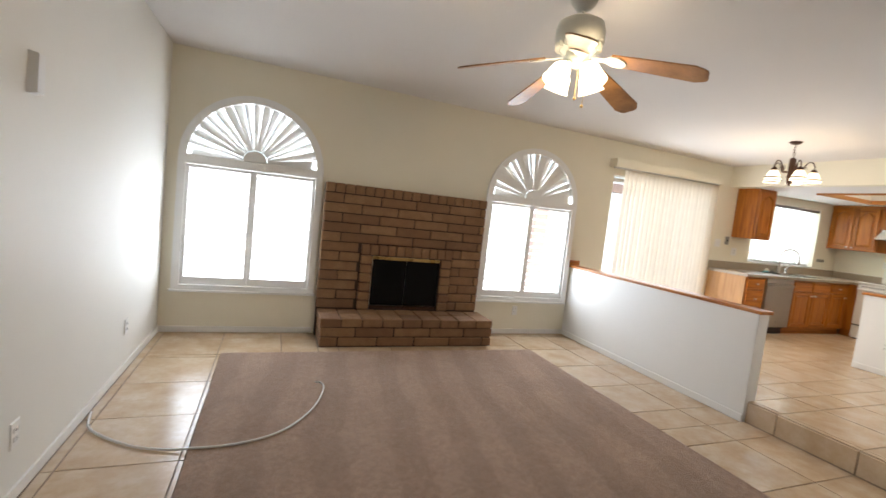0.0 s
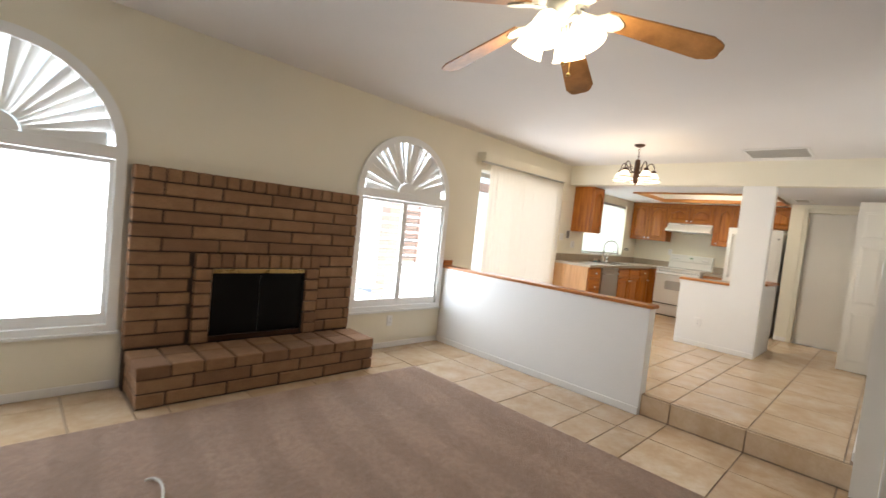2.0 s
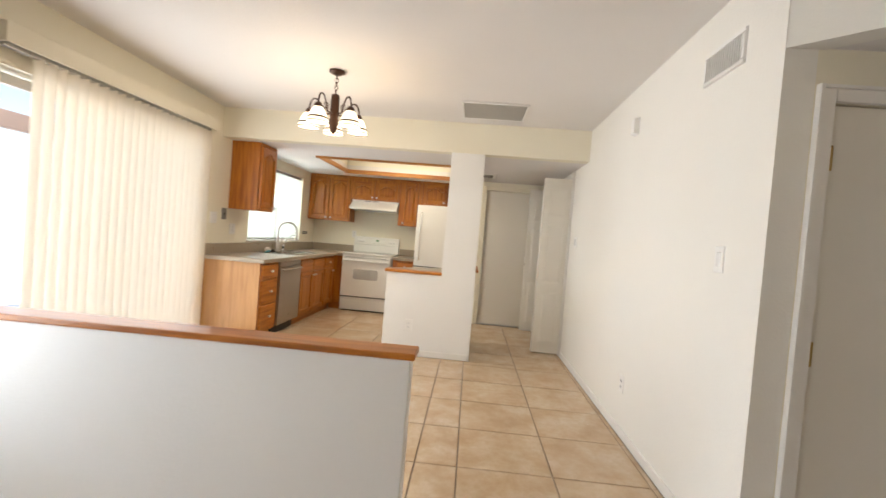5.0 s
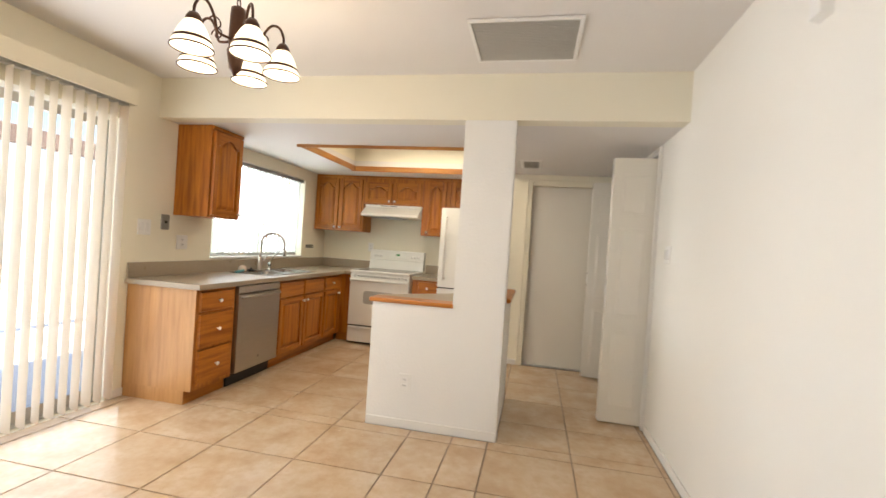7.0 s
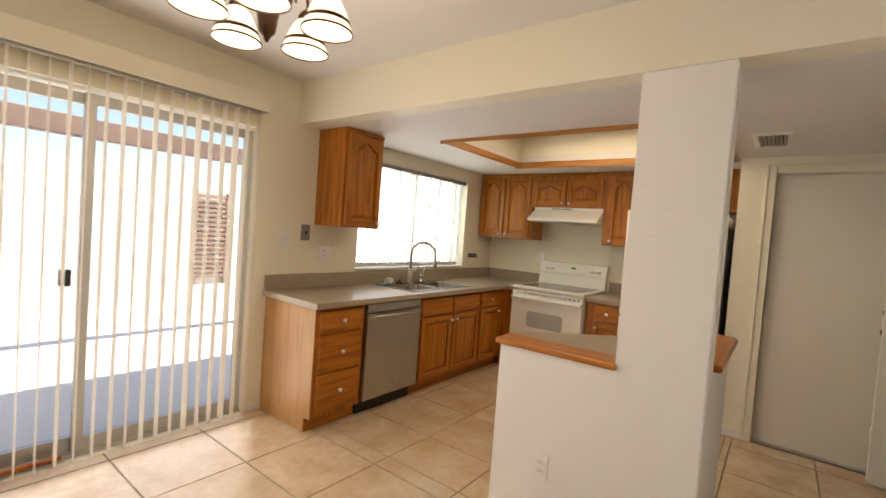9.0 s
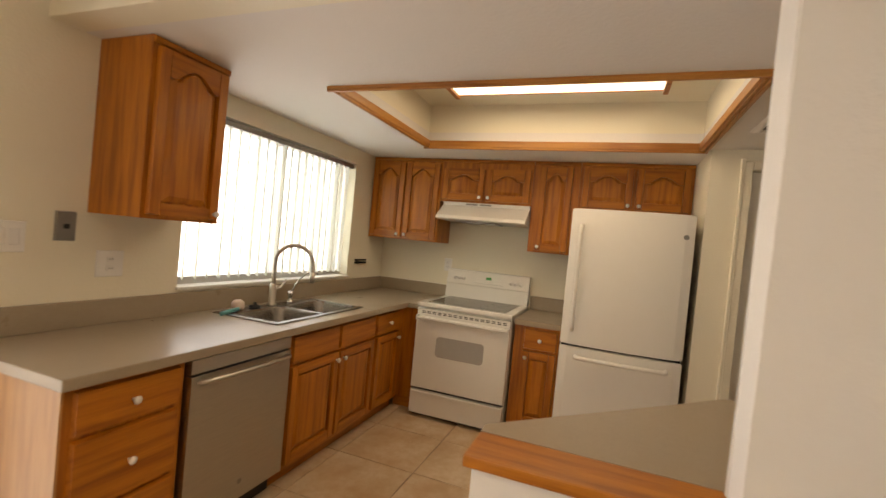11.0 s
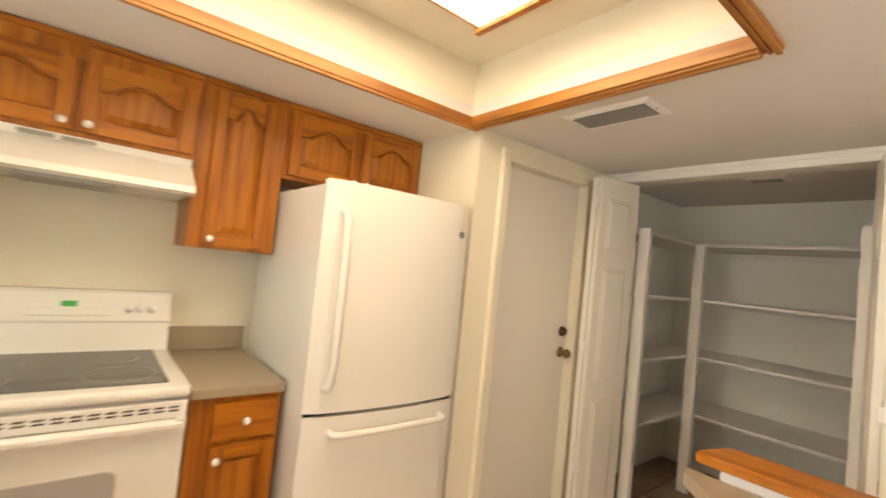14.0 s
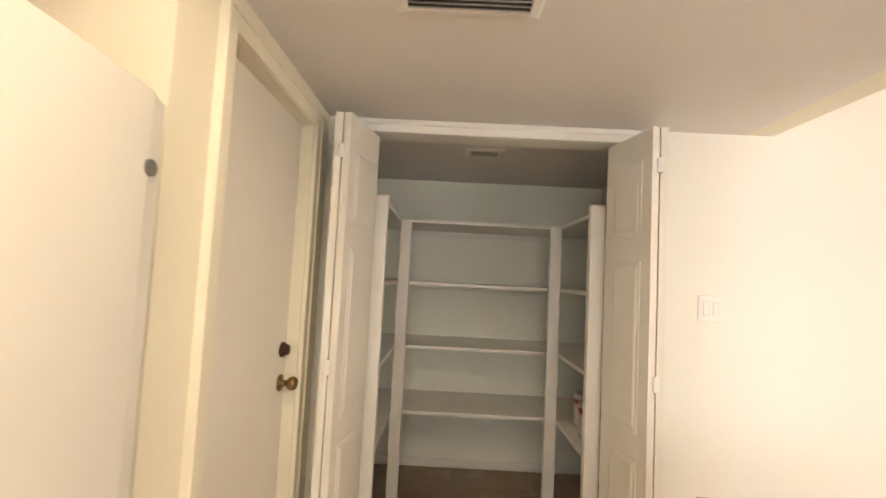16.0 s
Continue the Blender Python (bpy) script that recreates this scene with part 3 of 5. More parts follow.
# ---- sliding door, valance and blinds ----
def pane(name, x0, x1, y, z0, z1, parent):
    ob = part(name, box(x0, x1, y - 0.003, y + 0.003, z0, z1), glass, parent, "clear glass pane")
    ob.visible_shadow = False


slider = tagged(new("window_3"), "aluminium sliding glass door behind vertical blinds", "sliding door", "", "structure")
slider.location = (6.25, N, KF)
ORIGIN[slider] = Vector(slider.location)
for u0, u1, y in ((5.3, 6.31, N + 0.12), (6.25, 7.2, N + 0.08)):
    bm = box(u0, u0 + 0.05, y - 0.018, y + 0.018, KF + 0.025, 2.18)
    box(u1 - 0.05, u1, y - 0.018, y + 0.018, KF + 0.025, 2.18, 0, bm)
    box(u0 + 0.05, u1 - 0.05, y - 0.018, y + 0.018, KF + 0.025, KF + 0.1, 0, bm)
    box(u0 + 0.05, u1 - 0.05, y - 0.018, y + 0.018, 2.12, 2.18, 0, bm)
    sash = part("sash", bm, alu, slider)
    pane("pane", u0 + 0.05, u1 - 0.05, y, KF + 0.1, 2.12, sash)
part("track", box(5.3, 7.2, N + 0.05, N + 0.15, KF + 0.001, KF + 0.025), alu, slider)
part("latch", box(6.17, 6.22, N + 0.06, N + 0.102, 1.13, 1.22, 0.006), black_plastic, slider, "black latch handle")
single("track_bar", tube([(5.34, N + 0.03, KF + 0.04), (6.2, N + 0.03, KF + 0.03)], 0.014), oak_along_x, "wooden security rod lying in the door track", "rod", (5.77, N + 0.03, KF + 0.025))


def valance(x0, x1):
    v = thing("valance", ((x0 + x1) / 2, N, 2.25), "cream fabric-covered valance above the vertical blinds", "valance")
    bm = box(x0, x1, N - 0.14, N - 0.125, 2.29, 2.4, 0.004)
    part("front_board", bm, wall_paint, v)
    part("top_board", box(x0, x1, N - 0.124, N - 0.001, 2.385, 2.4), wall_paint, v)
    for x in (x0, x1 - 0.015):
        part("end_board", box(x, x + 0.015, N - 0.124, N - 0.001, 2.29, 2.384), wall_paint, v)


valance(5.2, 7.2)


def blinds(x_list, y, z0, z1, turn, label, rail, vinyl):
    b = thing("vertical_blind", ((rail[0] + rail[1]) / 2, y, z1), label, "blind")
    part("head_rail", box(rail[0], rail[1], y - 0.02, y + 0.02, z1, z1 + 0.035, 0.003), rail[2], b)
    bm = bmesh.new()
    n = 6
    hw = 0.0445
    rows = []
    for z in (z0, z1):
        rows.append([(hw * (2 * i / n - 1), 0.007 * (1 - (2 * i / n - 1) ** 2), z) for i in range(n + 1)])
    lo = [bm.verts.new(p) for p in rows[0]]
    hi = [bm.verts.new(p) for p in rows[1]]
    lo2 = [bm.verts.new((p[0], p[1] + 0.001, p[2])) for p in rows[0]]
    hi2 = [bm.verts.new((p[0], p[1] + 0.001, p[2])) for p in rows[1]]
    for i in range(n):
        bm.faces.new((lo[i], lo[i + 1], hi[i + 1], hi[i]))
        bm.faces.new((lo2[i], lo2[i + 1], hi2[i + 1], hi2[i]))
        bm.faces.new((lo[i], lo[i + 1], lo2[i + 1], lo2[i]))
        bm.faces.new((hi[i], hi[i + 1], hi2[i + 1], hi2[i]))
    for i in (0, n):
        bm.faces.new((lo[i], hi[i], hi2[i], lo2[i]))
    data = mesh_of("vane", bm, vinyl)
    for i, x in enumerate(x_list):
        v = new("vane", data)
        v.parent = b
        v.location = Vector((x, y, 0)) - ORIGIN[b]
        v.rotation_euler = (0, 0, radians(turn + 5 * math.sin(i * 2.3)))
    return b


blinds([5.46 + 0.0775 * i for i in range(23)], N - 0.06, KF + 0.04, 2.28, 82, "cream vertical blinds turned open across the sliding door", (5.24, 7.18, alu), vane_mat)

# kitchen window with blinds
kw = tagged(new("window_4"), "white kitchen window behind vertical blinds", "window", "", "structure")
kw.location = (8.98, N, 1.2)
ORIGIN[kw] = Vector(kw.location)
bm = box(8.17, 8.21, N + 0.08, N + 0.13, 1.2, 2.175)
box(9.76, 9.8, N + 0.08, N + 0.13, 1.2, 2.175, 0, bm)
box(8.21, 9.76, N + 0.08, N + 0.13, 1.2, 1.24, 0, bm)
box(8.21, 9.76, N + 0.08, N + 0.13, 2.135, 2.175, 0, bm)
box(8.96, 9.01, N + 0.075, N + 0.125, 1.24, 2.135, 0, bm)
part("window_frame", bm, alu, kw)
pane("pane", 8.21, 8.96, N + 0.105, 1.24, 2.135, kw)
pane("pane", 9.01, 9.76, N + 0.105, 1.24, 2.135, kw)
part("window_sill", box(8.16, 9.81, N - 0.02, N + 0.08, 1.185, 1.201, 0.003), trim_paint, kw)
blinds([8.23 + 0.0785 * i for i in range(20)], N + 0.035, 1.235, 2.13, 52, "white vertical blinds half turned in the kitchen window", (8.18, 9.79, phone_metal), vane_white)

# ---- outside things ----
fence = tagged(new("backdrop_fence", mesh_of("backdrop_fence", box(-15, 25, 14, 14.2, -0.1, 2.05), block_paint)), "pale block wall closing the yard", "fence", "", "structure")
for x in (5.66, 11.4):
    p = thing("patio_post", (x, 9.0, 0.1), "brick patio post with the sun's bleaching put into its colour", "post", "patio posts")
    part("shaft", box(x - 0.13, x + 0.13, 8.87, 9.13, 0.1, 2.2, 0.01), sun_paled_brick, p)
    part("plinth", box(x - 0.16, x + 0.16, 8.84, 9.16, 0.1, 0.3, 0.01), sun_paled_brick, p)
single("patio_beam", box(1.8, 12, 8.93, 9.07, 2.2, 2.38, 0.01), beam_wood, "brown patio beam resting on posts", "beam", (7, 9, 2.2))
gate = thing("yard_gate", (10.3, 13.95, 0.02), "brown slatted wooden yard gate against the block wall", "gate")
for x in (9.92, 10.62):
    part("gate_post", box(x - 0.04, x + 0.04, 13.9, 13.98, 0.02, 2.08, 0.006), beam_wood, gate)
for i in range(18):
    z = 0.18 + i * 0.104
    part("slat", box(9.96, 10.58, 13.925, 13.95, z, z + 0.07, 0.004), beam_wood, gate)
single("patio_kerb", box(2, 9.5, 10.3, 10.5, 0.1, 0.2, 0.012), concrete, "pale concrete kerb along the patio edge", "kerb", (6, 10.4, 0.1))


# ---- fireplace ----
def brick_mesh(w, d, h, seed):
    rng = random.Random(seed)
    bm = bmesh.new()
    bmesh.ops.create_cube(bm, size=1, matrix=Matrix.Diagonal((w, d, h, 1)))
    bmesh.ops.bevel(bm, geom=bm.edges[:], offset=0.007, segments=1, affect="EDGES")
    for v in bm.verts:
        v.co += Vector((rng.uniform(-1, 1), rng.uniform(-1, 1), rng.uniform(-1, 1))) * 0.0022
    return mesh_of("brick", bm, brick_mat)


BRICKS = {}


def brick(parent, x0, x1, y0, y1, z0, z1, joint=0.011):
    w, d, h = x1 - x0 - joint, y1 - y0, z1 - z0 - joint
    key = (round(w, 3), round(d, 3), round(h, 3), random.randrange(3))
    if key not in BRICKS:
        BRICKS[key] = brick_mesh(w, d, h, len(BRICKS))
    ob = new("brick", BRICKS[key])
    ob.parent = parent
    ob.location = Vector(((x0 + x1) / 2, (y0 + y1) / 2 + random.uniform(-0.004, 0.004), (z0 + z1) / 2)) - ORIGIN[parent]
    ob.rotation_euler = (0, radians(random.uniform(-0.25, 0.25)), 0)


FX0, FX1, FY = 1.54, 3.41, 6.62
fire = thing("fireplace", ((FX0 + FX1) / 2, FY, 0), "brown slump-brick fireplace with raised hearth and black firebox", "fireplace")
BX0, BX1, BZ0, BZ1 = 2.10, 2.89, 0.335, 0.892
# mortar core round the firebox
bm = box(FX0 + 0.012, BX0 - 0.02, FY + 0.013, N - 0.002, 0.0, 1.622)
box(BX1 + 0.02, FX1 - 0.012, FY + 0.013, N - 0.002, 0, 1.622, 0, bm)
box(BX0 - 0.02, BX1 + 0.02, FY + 0.013, N - 0.002, BZ1 + 0.01, 1.622, 0, bm)
box(BX0 - 0.02, BX1 + 0.02, FY + 0.013, N - 0.002, 0, 0.28, 0, bm)
part("mortar_core", bm, mortar, fire)
bm = box(FX0 + 0.03, FX1 + 0.02, 6.235, FY + 0.012, 0.0, 0.275)
part("hearth_core", bm, mortar, fire)
ROW = 0.1025
for r in range(12):
    z0 = 0.3 + r * ROW
    x = FX0 - (0.2 if r % 2 else 0.0)
    while x < FX1 - 0.02:
        x0, x1 = max(x, FX0), min(x + 0.4, FX1)
        x += 0.4
        if z0 < 1.0 and not (x1 <= 1.96 or x0 >= 3.03):
            if x0 < 1.96:
                x1 = 1.96
            elif x1 > 3.03:
                x0 = 3.03
            else:
                continue
        if x1 - x0 > 0.04:
            brick(fire, x0, x1, FY, FY + 0.1, z0, z0 + ROW)
n = 18
for i in range(n):
    w = (FX1 - FX0) / n
    brick(fire, FX0 + i * w, FX0 + (i + 1) * w, FY - 0.006, FY + 0.1, 0.3 + 12 * ROW, 0.3 + 13 * ROW + 0.003)
# proud surround: two columns, soldiers, one course on top
for r in range(6):
    z0 = 0.3 + r * 0.0995
    brick(fire, 1.965, BX0, FY - 0.035, FY + 0.09, z0, z0 + 0.0995)
    brick(fire, BX1, 3.025, FY - 0.035, FY + 0.09, z0, z0 + 0.0995)
for i in range(11):
    w = (3.025 - 1.965) / 11
    brick(fire, 1.965 + i * w, 1.965 + (i + 1) * w, FY - 0.035, FY + 0.09, 0.897, 1.0175)
# raised hearth
HX0, HX1, HY = 1.56, 3.455, 6.225
for r in range(2):
    x = HX0 - (0.22 if r == 0 else 0.05)
    while x < HX1 - 0.02:
        x0, x1 = max(x, HX0), min(x + 0.4, HX1)
        x += 0.4
        if x1 - x0 > 0.04:
            brick(fire, x0, x1, HY, HY + 0.1, r * 0.1, (r + 1) * 0.1)
    brick(fire, HX0, HX0 + 0.1, HY + 0.11, FY + 0.08, r * 0.1, (r + 1) * 0.1)
    brick(fire, HX1 - 0.1, HX1, HY + 0.11, FY + 0.08, r * 0.1, (r + 1) * 0.1)
x = HX0 - 0.008
i = 0
while x < HX1 - 0.05:
    w = 0.2105
    brick(fire, x, x + w, HY - 0.012, HY + 0.2, 0.2, 0.297)
    brick(fire, x, x + w, HY + 0.205, FY + 0.005, 0.2, 0.297)
    x += w
# firebox with brass hood strip and dark glass
bm = box(BX0 - 0.018, BX0, FY - 0.005, N + 0.15, 0.3, BZ1)
box(BX1, BX1 + 0.018, FY - 0.005, N + 0.15, 0.3, BZ1, 0, bm)
box(BX0, BX1, N + 0.13, N + 0.15, 0.3, BZ1, 0, bm)
box(BX0, BX1, FY, N + 0.15, BZ1, BZ1 + 0.008, 0, bm)
box(BX0, BX1, FY + 0.012, N + 0.13, 0.285, 0.3, 0, bm)
part("firebox", bm, soot, fire, "sooty black firebox")
part("glass_door", box(BX0 + 0.012, (BX0 + BX1) / 2 - 0.002, FY + 0.012, FY + 0.018, 0.345, 0.853), dark_glass, fire, "dark smoked glass door")
part("glass_door", box((BX0 + BX1) / 2 + 0.002, BX1 - 0.012, FY + 0.012, FY + 0.018, 0.345, 0.853), dark_glass, fire, "dark smoked glass door")
part("brass_strip", box(BX0 + 0.005, BX1 - 0.005, FY - 0.008, FY + 0.02, 0.855, 0.89, 0.003), brass, fire, "tarnished brass hood strip")
part("bottom_rail", box(BX0 + 0.005, BX1 - 0.005, FY - 0.004, FY + 0.02, 0.302, 0.342, 0.003), bronze, fire, "dark bronze rail")


# ---- ceiling fan ----
def ceiling_fan(cx, cy):
    top = high(cx)
    f = thing("ceiling_fan", (cx, cy, top), "white ceiling fan with five wooden blades and lit glass shades", "ceiling fan")
    part("canopy", lathe([(0.0, 0.0), (0.076, 0.0), (0.078, -0.03), (0.066, -0.07), (0.04, -0.1), (0.015, -0.112)], (cx, cy, top), 20), fan_white, f, "", True)
    part("downrod", lathe([(0.012, top - 0.08), (0.012, 2.52)], (cx, cy, 0), 12), fan_white, f, "", True)
    part("motor", lathe([(0.015, 2.47), (0.075, 2.465), (0.118, 2.44), (0.128, 2.40), (0.128, 2.345), (0.105, 2.32), (0.09, 2.30), (0.0, 2.30)], (cx, cy, 0.065), 28), fan_white, f, "domed white motor housing", True)
    for i in range(24):
        a = 2 * math.pi * i / 24
        rot = Matrix.Rotation(a, 4, "Z")
        bm = box(0.092, 0.122, -0.005, 0.005, 2.303, 2.332, 0.002)
        bmesh.ops.transform(bm, matrix=Matrix.Translation((cx, cy, 0.065)) @ rot, verts=bm.verts)
        part("vent_rib", bm, fan_white, f)
    part("switch_housing", lathe([(0.0, 2.30), (0.06, 2.298), (0.062, 2.26), (0.05, 2.235), (0.03, 2.22), (0.0, 2.218)], (cx, cy, 0.065), 20), fan_white, f, "", True)
    for i in range(5):
        a = radians(19.7 + 72 * i)
        m4 = Matrix.Translation((cx, cy, 2.345)) @ Matrix.Rotation(a, 4, "Z") @ Matrix.Rotation(radians(13.5), 4, "Y") @ Matrix.Rotation(radians(-13), 4, "X")
        bm = bmesh.new()
        half = [(0.19, 0.05), (0.4, 0.06), (0.585, 0.068), (0.598, 0.06), (0.612, 0.056), (0.622, 0.05), (0.636, 0.04), (0.641, 0.02), (0.638, 0.0)]
        ol = [(u, -v) for u, v in half] + half[-2::-1]
        prism(ol, lambda u, v, d: m4 @ Vector((u, v, d)), 0.0, 0.007, bm)
        blade = part("blade", bm, blade_wood, f, "walnut-brown wooden blade")
        bm = bmesh.new()
        arm = [(0.085, -0.016), (0.15, -0.014), (0.185, -0.045), (0.225, -0.046), (0.255, -0.02), (0.262, 0.0), (0.255, 0.02), (0.225, 0.046), (0.185, 0.045), (0.15, 0.014), (0.085, 0.016)]
        prism(arm, lambda u, v, d: m4 @ Vector((u, v, d)), -0.007, -0.001, bm)
        part("blade_arm", bm, fan_white, f, "scrolled white blade bracket")
    for i in range(4):
        a = radians(9 + 90 * i)
        d = Vector((math.cos(a), math.sin(a), 0))
        o = Vector((cx, cy, 2.29))
        part("lamp_arm", tube(smooth_path([o + d * 0.04, o + d * 0.065 + Vector((0, 0, 0.01)), o + d * 0.084 + Vector((0, 0, -0.012))], 4), 0.01, 8), fan_white, f, "", True)
        tilt = Matrix.Rotation(a, 3, "Z") @ Matrix.Rotation(radians(-27), 3, "Y")
        p = o + d * 0.082 + Vector((0, 0, -0.005))
        sh_ob = part("shade", lathe([(r * 1.15, h * 1.15) for r, h in [(0.018, 0.0), (0.027, -0.008), (0.043, -0.03), (0.049, -0.06), (0.053, -0.082), (0.061, -0.1), (0.058, -0.1), (0.049, -0.078), (0.043, -0.045), (0.018, -0.012), (0.018, 0.0)]], p, 18, tilt), fan_glow, f, "lit frosted tulip glass", True)
        sh_ob.visible_shadow = False
    for dx, dy, l in ((0.03, -0.05, 0.17), (-0.02, -0.05, 0.14)):
        part("pull_chain", tube([(cx + dx, cy + dy, 2.255), (cx + dx, cy + dy, 2.255 - l)], 0.002, 6), brass, f)
        part("chain_ball", lathe([(0.0, 0.009), (0.008, 0.005), (0.01, 0.0), (0.008, -0.005), (0.0, -0.009)], (cx + dx, cy + dy, 2.248 - l), 10), brass, f, "", True)
    for i in range(2):
        a = radians(85 + 180 * i)
        bulb("fan_bulb", (cx + 0.17 * math.cos(a), cy + 0.17 * math.sin(a), 2.21), 1.7, WARM)


ceiling_fan(*FAN)


# ---- chandelier ----
def chandelier(cx, cy):
    top = high(cx)
    c = thing("chandelier", (cx, cy, top), "bronze five-arm chandelier with lit white glass shades", "chandelier")
    part("canopy", lathe([(0.0, 0.0), (0.06, -0.001), (0.062, -0.012), (0.03, -0.03), (0.0, -0.032)], (cx, cy, top), 20), bronze, c, "", True)
    z = top - 0.03
    i = 0
    while z > 2.462:
        bm = bmesh.new()
        pts = [Vector((0.012 * math.cos(t), 0, 0.018 * math.sin(t))) for t in [2 * math.pi * k / 12 for k in range(13)]]
        if i % 2:
            pts = [Vector((0, p.x, p.z)) for p in pts]
        part("chain_link", tube([p + Vector((cx, cy, z - 0.015)) for p in pts], 0.0025, 6), bronze, c)
        z -= 0.028
        i += 1
    part("stem", lathe([(0.0, 2.46), (0.012, 2.455), (0.03, 2.445), (0.032, 2.42), (0.034, 2.30), (0.03, 2.27), (0.038, 2.255), (0.036, 2.24), (0.03, 2.2), (0.026, 2.175), (0.012, 2.16), (0.006, 2.145), (0.0, 2.143)], (cx, cy, 0), 20), bronze, c, "", True)
    for i in range(5):
        a = radians(18 + 72 * i)
        d = Vector((math.cos(a), math.sin(a), 0))
        o = Vector((cx, cy, 0))

        def p(r, h):
            return o + d * r + Vector((0, 0, h))
        arm = part("arm", tube(smooth_path([p(0.034, 2.3), p(0.09, 2.305), p(0.11, 2.36), p(0.14, 2.405), p(0.175, 2.405), p(0.195, 2.365), p(0.196, 2.33)], 6), 0.006, 8), bronze, c, "", True)
        part("scroll", tube([p(0.1 + 0.032 * (1 - t / 9) * math.cos(t), 2.335 + 0.032 * (1 - t / 9) * math.sin(t)) for t in [k * 0.4 for k in range(20)]], 0.0035, 6), bronze, arm, "", True)
        part("socket_cup", lathe([(0.0, 2.338), (0.018, 2.334), (0.03, 2.315), (0.032, 2.295), (0.0, 2.295)], p(0.196, 0), 16), bronze, c, "", True)
        shade = part("shade", lathe([(0.03, 2.3), (0.042, 2.285), (0.058, 2.255), (0.07, 2.222), (0.082, 2.19), (0.079, 2.19), (0.067, 2.222), (0.054, 2.255), (0.03, 2.29), (0.03, 2.3)], p(0.196, 0), 24), shade_glow, c, "lit white glass bell shade", True)
        shade.visible_shadow = False
        part("shade_band", lathe([(0.069, 2.228), (0.0725, 2.224), (0.0755, 2.214), (0.072, 2.214), (0.069, 2.228)], p(0.196, 0), 24), bronze, shade, "thin bronze band", True)
        part("shade_rim", lathe([(0.0805, 2.194), (0.084, 2.192), (0.084, 2.186), (0.0795, 2.186), (0.0805, 2.194)], p(0.196, 0), 24), bronze, shade, "", True)
        bulb("chandelier_bulb", p(0.196, 2.24), 1.15, WARM, 0.05)


chandelier(*CHAND)


# ---- vents, plates, small wall things ----
def grille(name, side, x, y, z, w, h, slats, label, dark=True, depth=0.012):
    g = thing(name, (x, y, z), label, "vent")
    m = facing(side, x, y, z) if side in "NSEW" else (lambda u, v, d: (x + v, y - u, z - d))
    b = 0.022
    # no hole is cut: the duct's shade is a dark sheet behind the slats
    part("backing", prism(rect(b, w - b, b, h - b), m, 0.0005, 0.002), grille_dark, g, "dark sheet standing for the shaded duct")
    bm = prism(rect(0, w, 0, b), m, 0.0005, depth, None, 0.003)
    prism(rect(0, w, h - b, h), m, 0.0005, depth, bm, 0.003)
    prism(rect(0, b, b, h - b), m, 0.0005, depth, bm, 0.003)
    prism(rect(w - b, w, b, h - b), m, 0.0005, depth, bm, 0.003)
    part("frame", bm, plate_white, g)
    for i in range(slats):
        if h > w * 0.9 and side in "NSEW":
            v = b + (i + 0.5) * (h - 2 * b) / slats
            part("slat", prism(rect(b, w - b, v - 0.003, v + 0.003), m, 0.002, depth - 0.002), plate_white, g)
        elif side in "NSEW":
            u = b + (i + 0.5) * (w - 2 * b) / slats
            part("slat", prism(rect(u - 0.003, u + 0.003, b, h - b), m, 0.002, depth - 0.002), plate_white, g)
        else:
            v = b + (i + 0.5) * (h - 2 * b) / slats
            part("slat", prism(rect(b, w - b, v - 0.003, v + 0.004), m, 0.002, depth - 0.002), vent_grey, g)


grille("return_grille", "C", 6.82, 4.205, high(7.0) - 0.0005, 0.59, 0.51, 26, "white return air grille in the ceiling")

grille("wall_register", "N", 5.31, S, 2.29, 0.34, 0.16, 16, "white supply register high on the wall")


def ceiling_vent(x0, x1, y0, y1, z, slats, label):
    """A register with a wide sloping flange, slanting blades and two screws."""
    g = thing("ceiling_vent", ((x0 + x1) / 2, (y0 + y1) / 2, z), label, "vent")
    f = 0.034
    # dark sheet in place of a duct, its shade given by colour
    part("backing", box(x0 + f, x1 - f, y0 + f, y1 - f, z - 0.003, z - 0.0005), grille_dark, g, "dark sheet standing for the shaded duct")
    bm = bmesh.new()
    rings = []
    for inset, drop in ((0.0, 0.0005), (0.0, 0.004), (0.014, 0.012), (f - 0.004, 0.014), (f, 0.012), (f, 0.0005)):
        rings.append([bm.verts.new(p) for p in ((x0 + inset, y0 + inset, z - drop), (x1 - inset, y0 + inset, z - drop), (x1 - inset, y1 - inset, z - drop), (x0 + inset, y1 - inset, z - drop))])
    for a, b in zip(rings, rings[1:]):
        for i in range(4):
            bm.faces.new((a[i], a[(i + 1) % 4], b[(i + 1) % 4], b[i]))
    part("frame", bm, plate_white, g)
    for i in range(slats):
        y = y0 + f + (i + 0.5) * (y1 - y0 - 2 * f) / slats
        bm = box(x0 + f, x1 - f, -0.009, 0.009, -0.001, 0.001)
        bmesh.ops.transform(bm, matrix=Matrix.Translation((0, y, z - 0.012)) @ Matrix.Rotation(radians(-42), 4, "X"), verts=bm.verts)
        part("slat", bm, vent_grey, g)
    for x in (x0 + 0.016, x1 - 0.016):
        part("screw", lathe([(0.0, -0.0145), (0.004, -0.0135), (0.004, -0.01)], (x, (y0 + y1) / 2, z), 8), phone_metal, g)


ceiling_vent(8.79, 9.185, 3.765, 3.975, LOW, 7, "white louvred ceiling vent beside the tray")
ceiling_vent(8.715, 8.94, 2.35, 2.51, LOW, 5, "small ceiling vent in the pantry")


